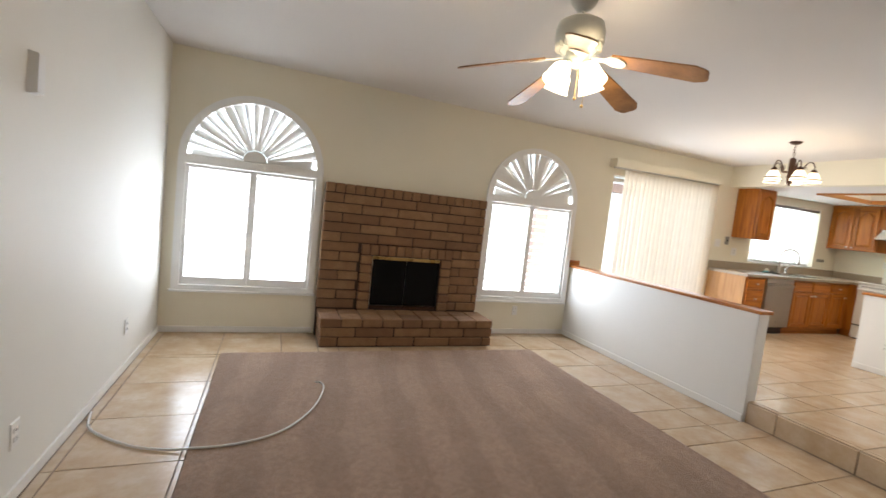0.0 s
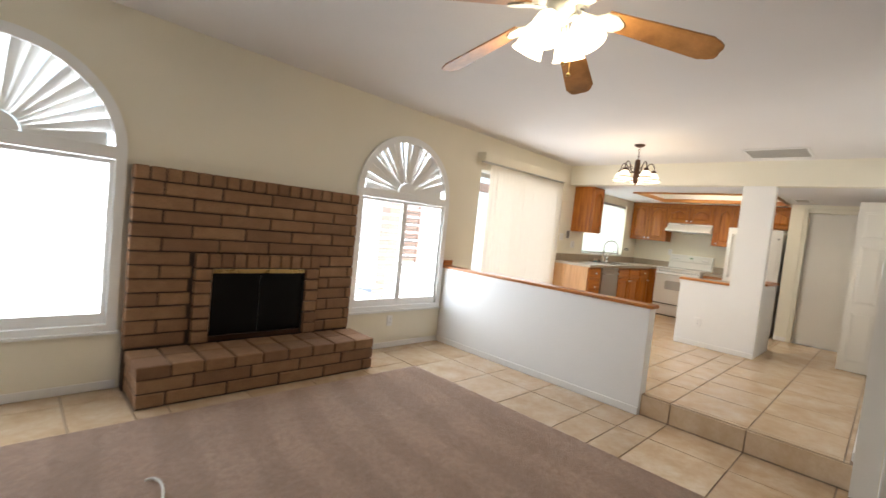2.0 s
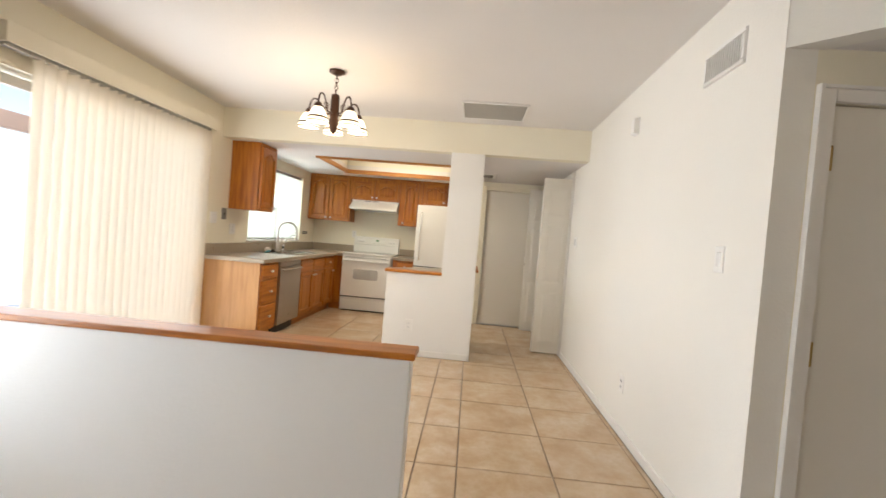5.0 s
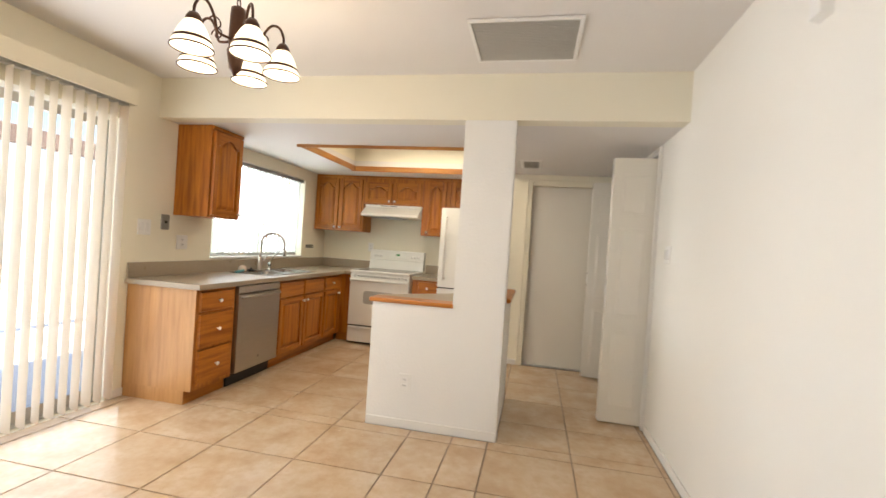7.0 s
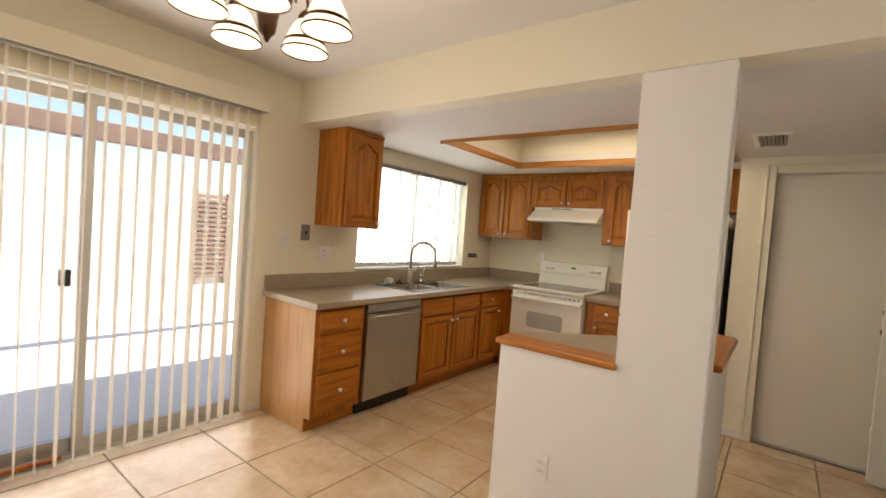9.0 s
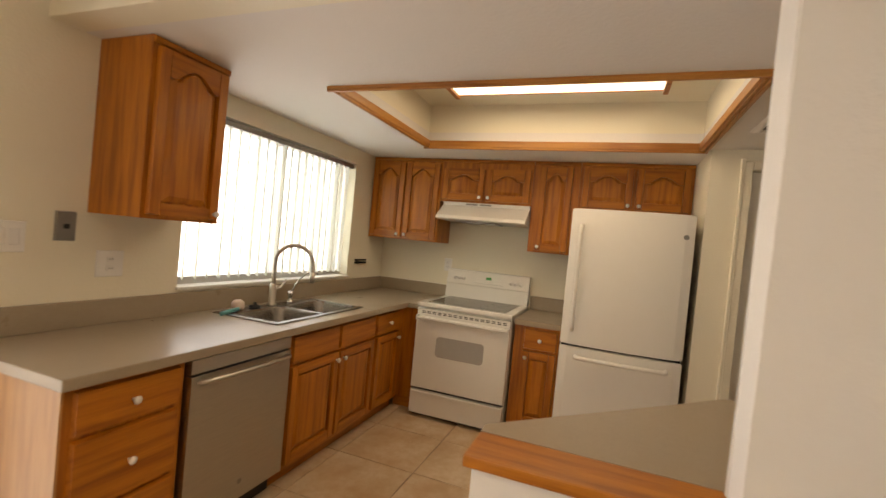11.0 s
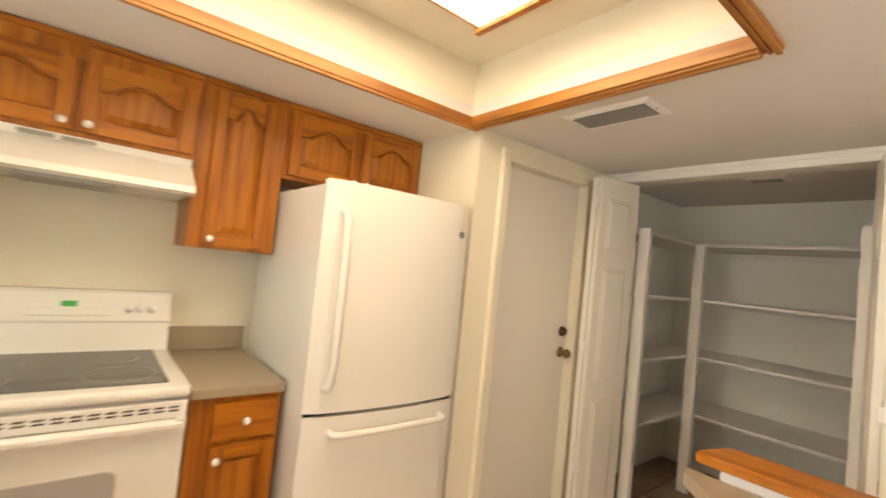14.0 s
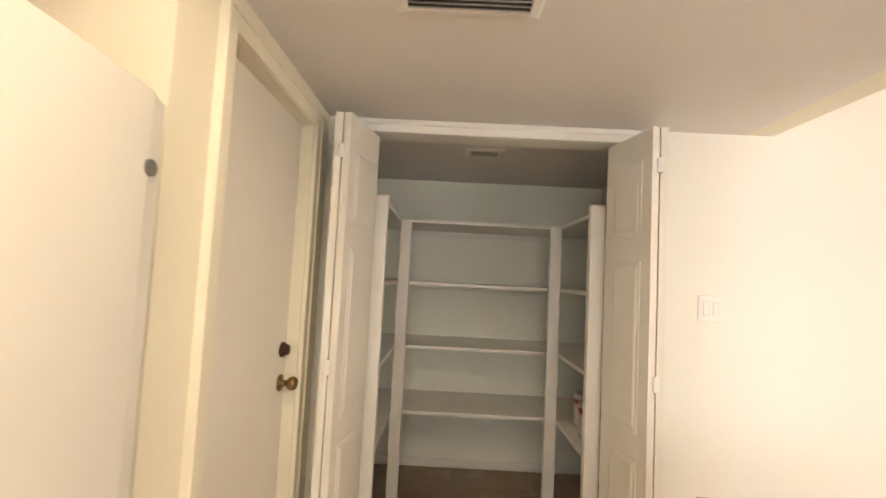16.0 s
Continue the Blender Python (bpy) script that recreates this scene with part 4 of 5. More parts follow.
def wall_plate(name, side, x, y, z, w, h, label, kind):
    t = thing(name, (x, y, z), label, kind)
    m = facing(side, x, y, z)
    part("plate", prism(rect(-w / 2, w / 2, -h / 2, h / 2), m, 0.0005, 0.006, None, 0.003), plate_white, t)
    if kind == "outlet":
        for v in (-0.02, 0.02):
            s = part("socket", prism([(-0.016, v - 0.011), (0.016, v - 0.011), (0.018, v), (0.016, v + 0.011), (-0.016, v + 0.011), (-0.018, v)], m, 0.006, 0.009), ceramic, t)
            # slots aren't cut; small black pieces stand for the dark inside them
            for u in (-0.006, 0.006):
                part("slot", prism(rect(u - 0.0012, u + 0.0012, v - 0.004, v + 0.005), m, 0.009, 0.0095), black_plastic, s)
    else:
        n = 2 if w > 0.1 else 1
        for i in range(n):
            u = (i - (n - 1) / 2) * 0.046
            part("rocker", prism(rect(u - 0.016, u + 0.016, -0.033, 0.033), m, 0.006, 0.01, None, 0.003), ceramic, t)


wall_plate("wall_outlet", "E", W, 4.19, 0.30, 0.075, 0.12, "white duplex outlet low on the wall", "outlet")
wall_plate("wall_outlet", "E", W, 5.72, 0.34, 0.075, 0.12, "white duplex outlet low on the wall", "outlet")
wall_plate("wall_outlet", "S", 4.02, N, 0.30, 0.075, 0.12, "white duplex outlet under the window", "outlet")
wall_plate("wall_outlet", "N", 6.07, S, 0.52, 0.075, 0.12, "white duplex outlet on the dining wall", "outlet")
wall_plate("wall_outlet", "W", HX, 4.6, 0.49, 0.075, 0.12, "white duplex outlet on the pony wall", "outlet")
wall_plate("wall_outlet", "S", 7.82, N, 1.33, 0.12, 0.12, "white double outlet above the counter", "outlet")
wall_plate("wall_outlet", "W", E, 6.02, 1.36, 0.075, 0.12, "white duplex outlet beside the range", "outlet")
wall_plate("light_switch", "S", 7.44, N, 1.44, 0.12, 0.12, "white double rocker switch by the blinds", "switch")
wall_plate("light_switch", "N", 7.80, S, 1.49, 0.12, 0.12, "white double rocker switch beside the pantry", "switch")
wall_plate("light_switch", "N", 5.02, S, 1.43, 0.075, 0.12, "white rocker switch near the corner", "switch")

t = thing("phone_plate", (7.63, N, 1.49), "grey steel wall phone plate", "wall plate")
m = facing("S", 7.63, N, 1.49)
part("plate", prism(rect(-0.038, 0.038, -0.062, 0.062), m, 0.0005, 0.012, None, 0.003), phone_metal, t)
part("jack", prism(rect(-0.01, 0.01, -0.01, 0.01), m, 0.012, 0.016), black_plastic, t)
t = thing("towel_bracket", (10.0, N, 1.32), "black magnetic knife rack on the wall", "wall rack")
m = facing("S", 10.0, N, 1.32)
part("strip", prism(rect(-0.09, 0.09, 0.008, 0.022), m, 0.0005, 0.012), black_plastic, t)
part("strip", prism(rect(-0.09, 0.09, -0.016, -0.002), m, 0.0005, 0.012), black_plastic, t)
part("bracket", prism(rect(-0.09, -0.075, -0.002, 0.008), m, 0.0005, 0.01), plate_white, t)
t = thing("door_chime", (W, 4.24, 1.83), "white plastic sensor box high on the wall", "sensor")
m = facing("E", W, 4.24, 1.83)
part("case", prism(rect(-0.035, 0.035, -0.085, 0.085), m, 0.0005, 0.035, None, 0.006), plate_white, t)
t = thing("smoke_sensor", (6.23, S, 2.33), "small white detector on the wall", "sensor")
m = facing("N", 6.23, S, 2.33)
part("case", prism(rect(-0.04, 0.04, -0.06, 0.06), m, 0.0005, 0.035, None, 0.01), plate_white, t)

# white cable lying over tiles and carpet
pts = [(0.118, 5.0, 0.012), (0.17, 4.8, 0.01), (0.3, 4.66, 0.01), (0.47, 4.54, 0.01), (0.64, 4.485, 0.012), (0.72, 4.47, 0.02), (0.91, 4.465, 0.024), (1.08, 4.51, 0.024), (1.23, 4.61, 0.024), (1.37, 4.8, 0.024), (1.455, 4.99, 0.024), (1.51, 5.2, 0.024), (1.495, 5.29, 0.028), (1.455, 5.3, 0.03)]
single("cable", tube(smooth_path(pts, 6), 0.0065, 8), cable_white, "white coaxial cable lying on tile and carpet", "cable", (0.99, 4.53, 0.016), "", True)


# ---- kitchen ----
def arch_top(u0, u1, v, rise, n=14):
    """The cathedral curve of a door's top rail, from u1 back to u0."""
    pts = []
    for i in range(n + 1):
        t = i / n
        s = math.sin(math.pi * min(1, max(0, (t - 0.12) / 0.76)))
        pts.append((u1 + (u0 - u1) * t, v + rise * (s ** 0.9)))
    return pts


def cabinet_door(parent, m, u0, u1, v0, v1, arched, knob, grain=None):
    f = 0.05
    rise = min(0.06, (v1 - v0) * 0.18) if arched else 0.0
    grain = grain or oak_upright
    flat = oak_along_x if grain is oak_upright and abs(Vector(m(1, 0, 0)).x - Vector(m(0, 0, 0)).x) > 0.5 else oak_along_y
    door = part("door", prism(rect(u0 + 0.001, u1 - 0.001, v0 + 0.001, v1 - 0.001), m, 0.0, 0.004), grain, parent)
    part("stile", prism(rect(u0, u0 + f, v0, v1), m, 0.0005, 0.024, None, 0.003), grain, door)
    part("stile", prism(rect(u1 - f, u1, v0, v1), m, 0.0005, 0.024, None, 0.003), grain, door)
    part("rail", prism(rect(u0 + f, u1 - f, v0, v0 + f), m, 0.0005, 0.0235), flat, door)
    top = v1 - f - rise
    part("rail", prism(arch_top(u0 + f, u1 - f, top, rise) + [(u0 + f, v1), (u1 - f, v1)], m, 0.0005, 0.0235), flat, door)
    g = 0.009
    inner = [(u0 + f + g, v0 + f + g), (u1 - f - g, v0 + f + g)] + arch_top(u0 + f + g, u1 - f - g, top - g, rise)
    bm = prism(inner, m, 0.004, 0.009)
    prism(inner, m, 0.009, 0.021, bm, 0.026)
    part("raised_panel", bm, grain, door)
    if knob:
        knob_at(door, m, *knob)


def knob_at(parent, m, u, v, d=0.024):
    o = Vector(m(u, v, d))
    out = (Vector(m(u, v, d + 1)) - o).normalized()
    axis = out.to_track_quat("Z", "Y").to_matrix()
    part("knob", lathe([(0.006, 0.0), (0.006, 0.012), (0.014, 0.018), (0.015, 0.025), (0.009, 0.031), (0.0, 0.032)], o, 12, axis), ceramic, parent, "white ceramic knob", True)


def drawer_front(parent, m, u0, u1, v0, v1, knob=True):
    bm = prism(rect(u0, u1, v0, v1), m, 0.0, 0.019, None, 0.006)
    grain = oak_along_x if abs(Vector(m(1, 0, 0)).x - Vector(m(0, 0, 0)).x) > 0.5 else oak_along_y
    d = part("drawer_front", bm, grain, parent)
    if knob:
        knob_at(d, m, (u0 + u1) / 2, (v0 + v1) / 2, 0.019)


BF = 6.135        # face frames of the sink run
CT = 1.055        # countertop
CB = 1.015


def base_unit(x0, x1, label, hollow=False):
    c = thing("base_cabinet", ((x0 + x1) / 2, N - 0.3, KF), label, "cabinet", "sink run cabinets")
    bm = box(x0, x1, BF, N - 0.003, KF + 0.1, 0.83 if hollow else CB - 0.001, 0.002)
    if hollow:
        box(x0, x1, BF, BF + 0.02, 0.83, CB - 0.001, 0, bm)
    part("body", bm, oak_upright, c)
    part("toe_kick", box(x0, x1, BF + 0.06, BF + 0.075, KF + 0.001, KF + 0.1), oak_along_x, c, "dark recessed toe kick")
    return c, facing("S", x0, BF, KF)


c, m = base_unit(7.335, 7.755, "oak drawer base with three drawers and pale side")
part("end_panel", box(7.327, 7.335, BF, N - 0.003, KF + 0.1, CB - 0.001), oak_pale, c, "pale veneer end panel")
part("end_toe", box(7.327, 7.335, BF + 0.06, N - 0.003, KF + 0.001, KF + 0.1), oak_pale, c)
for v0, v1 in ((0.135, 0.39), (0.405, 0.655), (0.67, 0.82)):
    drawer_front(c, m, 0.025, 0.395, v0, v1)

# dishwasher
d = thing("dishwasher", (8.065, BF, KF), "stainless steel dishwasher with bar handle", "dishwasher")
m = facing("S", 7.762, BF, KF)
part("tub", box(7.762, 8.366, BF + 0.02, N - 0.05, KF + 0.09, CB - 0.002), black_plastic, d)
bm = prism(rect(0.004, 0.6, 0.115, 0.765), m, -0.018, 0.028, None, 0.003)
dd = part("door", bm, stainless, d)
part("control_strip", prism(rect(0.004, 0.6, 0.768, 0.832), m, -0.018, 0.024, None, 0.003), stainless, d)
part("handle", tube(smooth_path([m(0.045, 0.735, 0.028), m(0.05, 0.74, 0.055), m(0.15, 0.742, 0.068), m(0.3, 0.742, 0.072), m(0.45, 0.742, 0.068), m(0.552, 0.74, 0.055), m(0.557, 0.735, 0.028)], 5), 0.012, 10), stainless, dd, "curved steel bar handle", True)
part("badge", prism([(0.31 + 0.013 * math.cos(a), 0.2 + 0.013 * math.sin(a)) for a in [k * math.pi / 6 for k in range(12)]], m, 0.0282, 0.0295), phone_metal, dd, "small round grey badge")
part("kick_plate", box(7.77, 8.36, BF + 0.05, BF + 0.065, KF + 0.001, KF + 0.11), black_plastic, d)

c, m = base_unit(8.373, 9.30, "oak sink base with two false drawers and two doors", True)
for u0, u1, side in ((0.02, 0.455, 1), (0.472, 0.907, 0)):
    drawer_front(c, m, u0, u1, 0.67, 0.82, False)
    cabinet_door(c, m, u0, u1, 0.125, 0.655, False, ((u1 - 0.03) if side else (u0 + 0.03), 0.61))
c, m = base_unit(9.30, 9.775, "oak base cabinet in the corner with drawer and door")
drawer_front(c, m, 0.015, 0.375, 0.67, 0.82)
cabinet_door(c, m, 0.015, 0.375, 0.125, 0.655, False, (0.34, 0.61))
c = thing("corner_cabinet", (10.1, 6.4, KF), "oak corner base beside the range", "cabinet")
part("body", box(9.777, E - 0.003, 5.995, N - 0.003, KF + 0.1, CB - 0.001), oak_upright, c)
part("toe_kick", box(9.83, 9.85, 5.995, BF + 0.05, KF + 0.001, KF + 0.1), oak_along_y, c)
c = thing("base_cabinet", (10.1, 5.04, KF), "narrow oak base with drawer and door beside the refrigerator", "cabinet")
part("body", box(9.765, E - 0.003, 4.878, 5.208, KF + 0.1, CB - 0.001), oak_upright, c)
part("toe_kick", box(9.79, 9.805, 4.878, 5.208, KF + 0.001, KF + 0.1), oak_along_y, c)
m = facing("W", 9.765, 5.208, KF)
drawer_front(c, m, 0.075, 0.315, 0.67, 0.82)
cabinet_door(c, m, 0.075, 0.315, 0.125, 0.655, False, (0.1, 0.61))

# worktops with the sink's cut-out
SK = (8.33, 9.2, 6.185, 6.64)
w = thing("worktop", (8.9, 6.4, CB), "beige speckled laminate worktop with backsplash", "worktop")
bm = box(7.3, SK[0] + 0.02, 6.085, N - 0.002, CB, CT, 0.006)
box(SK[1] - 0.02, E - 0.002, 6.085, N - 0.002, CB, CT, 0.006, bm)
box(SK[0] + 0.02, SK[1] - 0.02, 6.085, SK[2] + 0.02, CB, CT, 0.006, bm)
box(SK[0] + 0.02, SK[1] - 0.02, SK[3] - 0.02, N - 0.002, CB, CT, 0.006, bm)
part("slab", bm, counter_laminate, w)
part("return_slab", box(9.735, E - 0.002, 5.99, 6.084, CB, CT, 0.006), counter_laminate, w)
part("backsplash", box(7.31, E - 0.024, N - 0.022, N - 0.001, CT, CT + 0.115, 0.005), counter_laminate, w)
part("side_splash", box(E - 0.022, E - 0.001, 5.99, N - 0.001, CT, CT + 0.115, 0.005), counter_laminate, w)
w = thing("worktop", (10.1, 5.04, CB), "short beige worktop beside the refrigerator", "worktop")
part("slab", box(9.735, E - 0.002, 4.872, 5.212, CB, CT, 0.006), counter_laminate, w)
part("backsplash", box(E - 0.022, E - 0.001, 4.872, 5.212, CT, CT + 0.115, 0.005), counter_laminate, w)

# three-cornered counter behind the pony wall
pc = thing("corner_counter", (7.9, 4.3, KF), "beige three-cornered counter behind the pony wall", "counter")
tri = [(HX + 0.147, 4.087), (8.52, 4.087), (8.50, 4.13), (7.72, 4.89), (HX + 0.147, 4.89)]
bm = prism(tri, lambda u, v, dd2: (u, v, dd2), 1.02, 1.058)
part("slab", bm, counter_laminate, pc)
tri = [(HX + 0.147, 4.087), (8.40, 4.087), (7.68, 4.84), (HX + 0.147, 4.84)]
part("body", prism(tri, lambda u, v, dd2: (u, v, dd2), KF + 0.001, 1.02), oak_upright, pc)

# sink
s = thing("kitchen_sink", (8.76, 6.41, CT), "double-bowl stainless sink set in the worktop", "sink")


def bowl(x0, x1, y0, y1):
    bm = bmesh.new()
    n = 24
    rings = []
    for k, (g, z) in enumerate(((0.0, CT + 0.006), (0.006, CT - 0.01), (0.014, CT - 0.16), (0.045, CT - 0.2))):
        ring = []
        for i in range(n):
            a = 2 * math.pi * i / n
            cx, cy = math.cos(a), math.sin(a)
            e = 0.36
            px = math.copysign(abs(cx) ** e, cx)
            py = math.copysign(abs(cy) ** e, cy)
            ring.append(bm.verts.new(((x0 + x1) / 2 + px * ((x1 - x0) / 2 - g), (y0 + y1) / 2 + py * ((y1 - y0) / 2 - g), z)))
        rings.append(ring)
    for a, b in zip(rings, rings[1:]):
        for i in range(n):
            bm.faces.new((a[i], a[(i + 1) % n], b[(i + 1) % n], b[i]))
    bm.faces.new(rings[-1])
    return bm


part("bowl", bowl(8.37, 8.755, 6.22, 6.55), reflection_dark_steel, s, "", True)
part("bowl", bowl(8.785, 9.165, 6.22, 6.55), reflection_dark_steel, s, "", True)
bm = box(8.33, 8.368, 6.185, 6.64, CT + 0.0005, CT + 0.007, 0.002)
box(9.167, 9.2, 6.185, 6.64, CT + 0.0005, CT + 0.007, 0.002, bm)
box(8.756, 8.784, 6.22, 6.55, CT + 0.0005, CT + 0.007, 0.002, bm)
box(8.368, 9.167, 6.185, 6.22, CT + 0.0005, CT + 0.007, 0.002, bm)
box(8.368, 9.167, 6.55, 6.64, CT + 0.0005, CT + 0.007, 0.002, bm)
part("rim", bm, reflection_dark_steel, s)
for x in (8.56, 8.97):
    part("drain", lathe([(0.0, 0.004), (0.03, 0.004), (0.042, 0.0), (0.042, -0.002)], (x, 6.385, CT - 0.198), 16), chrome, s, "", True)

fz = CT + 0.008
f = thing("kitchen_faucet", (8.75, 6.6, fz), "brushed gooseneck faucet with side lever", "faucet")
part("base", lathe([(0.03, 0), (0.03, 0.01), (0.023, 0.02), (0.023, 0.13), (0.018, 0.14)], (8.75, 6.6, fz), 16), nickel, f, "", True)
neck = [(8.75, 6.6, fz + 0.13), (8.75, 6.6, fz + 0.28)] + [(8.75 + 0.06 * (1 - math.cos(a)), 6.6 - 0.1 * (1 - math.cos(a)), fz + 0.28 + 0.115 * math.sin(a)) for a in [k * math.pi / 8 for k in range(1, 9)]] + [(8.872, 6.397, fz + 0.22)]
part("neck", tube(smooth_path(neck, 3), 0.013, 12), nickel, f, "", True)
part("spray_head", tube([(8.872, 6.397, fz + 0.23), (8.873, 6.396, fz + 0.16)], 0.016, 12), nickel, f, "", True)
part("lever", tube(smooth_path([(8.765, 6.595, fz + 0.1), (8.81, 6.59, fz + 0.11), (8.85, 6.585, fz + 0.16)], 4), 0.008, 8), nickel, f, "", True)
f = thing("filter_tap", (8.92, 6.6, fz), "small chrome drinking-water tap beside the faucet", "tap")
part("base", lathe([(0.024, 0), (0.024, 0.008), (0.013, 0.015), (0.013, 0.05), (0.02, 0.055), (0.02, 0.075), (0.0, 0.08)], (8.92, 6.6, fz), 14), chrome, f, "", True)
part("spout", tube(smooth_path([(8.92, 6.6, fz + 0.06), (8.94, 6.56, fz + 0.15), (8.97, 6.5, fz + 0.215), (8.99, 6.46, fz + 0.22), (9.0, 6.45, fz + 0.2)], 5), 0.005, 8), chrome, f, "", True)
single("scrub_brush", lathe([(0.0, 0.0), (0.03, 0.003), (0.038, 0.02), (0.034, 0.045), (0.018, 0.058), (0.0, 0.06)], (8.47, 6.6, fz), 14), sponge_pink, "round pink-beige scrubber on the sink rim", "scrubber", (8.47, 6.6, fz), "", True)
single("dish_brush", tube(smooth_path([(8.30, 6.545, CT + 0.012), (8.38, 6.55, CT + 0.02), (8.44, 6.565, CT + 0.02)], 4), 0.012, 8), teal, "teal dish brush lying beside the sink", "brush", (8.37, 6.55, CT), "", True)
single("sink_stopper", lathe([(0.035, 0.0), (0.035, 0.012), (0.012, 0.016), (0.01, 0.032), (0.0, 0.034)], (8.60, 6.595, fz), 14), black_plastic, "black rubber sink stopper", "stopper", (8.60, 6.595, fz), "", True)


# wall cabinets
def wall_unit(side, x, y, z0, z1, width, depth, doors, label, group="wall cabinets", top=0.04, lead=0.02):
    m = facing(side, x, y, z0)
    c = thing("wall_cabinet", m(width / 2, 0, -depth / 2), label, "cabinet", group)
    h = z1 - z0
    part("body", prism(rect(0, width, 0, h), m, -depth + 0.002, 0.0), oak_upright, c)
    part("top_moulding", prism(rect(0, width, h - 0.03, h - 0.001), m, 0.0005, 0.012, None, 0.004), oak_along_x if side == "S" else oak_along_y, c)
    n = len(doors)
    w = (width - 2 * lead - 0.02 * (n - 1)) / n
    for i, k in enumerate(doors):
        u0 = lead + i * (w + 0.02)
        ku = {"r": u0 + w - 0.028, "l": u0 + 0.028}[k]
        cabinet_door(c, m, u0, u0 + w, 0.018, h - top, True, (ku, 0.045))
    return c


UF = 10.105
wall_unit("S", 7.71, 6.405, 1.555, LOW - 0.002, 0.385, 0.325, "r", "oak wall cabinet beside the kitchen window")
wall_unit("W", UF, N - 0.003, 1.56, LOW - 0.002, 0.69, E - UF, "rl", "oak wall cabinet with two arched doors", top=0.05)
wall_unit("W", UF, 6.038, 1.93, LOW - 0.002, 0.80, E - UF, "rl", "short oak cabinet above the range hood", top=0.085)
wall_unit("W", UF, 5.236, 1.56, LOW - 0.002, 0.365, E - UF, "l", "narrow tall oak wall cabinet", top=0.05, lead=0.055)
wall_unit("W", UF, 4.869, 1.93, LOW - 0.002, 0.795, E - UF, "rl", "short oak cabinet above the refrigerator", top=0.05)

# range hood
h = thing("range_hood", (10.2, 5.62, 1.78), "white under-cabinet range hood", "range hood")
y0, y1 = 5.245, 6.005
prof = [(UF - 0.005, 1.928), (UF + 0.0, 1.9), (9.95, 1.80), (9.94, 1.775), (9.975, 1.765), (E - 0.01, 1.765), (E - 0.01, 1.928)]
part("canopy", prism(prof, lambda u, v, dd2: (u, dd2, v), y0, y1), enamel, h)
m = facing("W", UF - 0.01, 5.74, 1.9)
part("vent_slots", prism(rect(-0.05, 0.05, 0.006, 0.02), m, 0.0, 0.008), phone_metal, h)
part("vent_slots", prism(rect(0.07, 0.17, 0.006, 0.02), m, 0.0, 0.008), phone_metal, h)
part("filter", box(10.0, 10.3, 5.5, 5.78, 1.752, 1.766), phone_metal, h, "grey mesh filter")

# range
RY0, RY1, RX = 5.222, 5.984, 9.70
r = thing("electric_range", (10.05, 5.6, KF), "white electric range with glass cooktop", "range")
part("body", box(RX + 0.02, E - 0.01, RY0 + 0.004, RY1 - 0.004, KF + 0.02, 1.05, 0.004), enamel, r)
bm = box(RX - 0.015, E - 0.09, RY0, RY1, 1.05, 1.082, 0.012)
top = part("cooktop", bm, enamel, r)
part("cooktop_glass", box(RX + 0.055, E - 0.12, RY0 + 0.06, RY1 - 0.06, 1.0825, 1.0845, 0.001), cook_glass, top, "dark glass hob")
for yy, xx, rr in ((5.42, 9.9, 0.11), (5.79, 9.9, 0.085), (5.42, 10.15, 0.075), (5.79, 10.15, 0.1)):
    part("burner_ring", lathe([(rr, 0.0), (rr, 0.0006), (rr - 0.004, 0.0006), (rr - 0.004, 0.0), (rr, 0.0)], (xx, yy, 1.0846), 28), enamel_grey, top)
m = facing("W", RX, RY1, KF)
part("oven_door", prism(rect(0.006, 0.756, 0.235, 0.79), m, -0.02, 0.02, None, 0.004), enamel, r)
rounded = [(cu + 0.03 * math.cos(a), cv + 0.03 * math.sin(a)) for cu, cv, q in ((0.545, 0.63, 0), (0.22, 0.63, 1), (0.22, 0.53, 2), (0.545, 0.53, 3)) for a in [math.pi / 2 * (q + k / 5) for k in range(6)]]
part("oven_window", prism(rounded, m, 0.02, 0.0215, None, 0.002), enamel_grey, r, "grey oven window")
part("vent_panel", prism(rect(0.006, 0.756, 0.8, 0.862), m, -0.02, 0.012, None, 0.003), enamel, r)
# black strips on the solid panel stand for the shade in its slots
for i in range(16):
    u = 0.05 + i * 0.0433
    part("vent_slot", prism(rect(u, u + 0.03, 0.838, 0.844), m, 0.0115, 0.0128), black_plastic, r)
    part("vent_slot", prism(rect(u, u + 0.03, 0.826, 0.832), m, 0.0115, 0.0128), black_plastic, r)
# black strip that stands for the shade between door and drawer
part("door_gap", prism(rect(0.01, 0.752, 0.222, 0.234), m, -0.02, 0.004), black_plastic, r)
hd = prism(rect(0.02, 0.742, 0.775, 0.805), m, 0.03, 0.055, None, 0.008)
prism(rect(0.012, 0.045, 0.77, 0.808), m, 0.0, 0.045, hd)
prism(rect(0.717, 0.75, 0.77, 0.808), m, 0.0, 0.045, hd)
part("oven_handle", hd, enamel, r)
part("storage_drawer", prism(rect(0.006, 0.756, 0.03, 0.22), m, -0.02, 0.018, None, 0.005), enamel, r)
part("drawer_lip", prism(rect(0.02, 0.742, 0.19, 0.215), m, 0.018, 0.03, None, 0.004), enamel, r)
part("plinth", box(RX + 0.04, E - 0.03, RY0 + 0.02, RY1 - 0.02, KF + 0.001, KF + 0.03), black_plastic, r)
prof = [(E - 0.115, 1.08), (E - 0.1, 1.20), (E - 0.105, 1.21), (E - 0.075, 1.325), (E - 0.06, 1.335), (E - 0.012, 1.335), (E - 0.012, 1.08)]
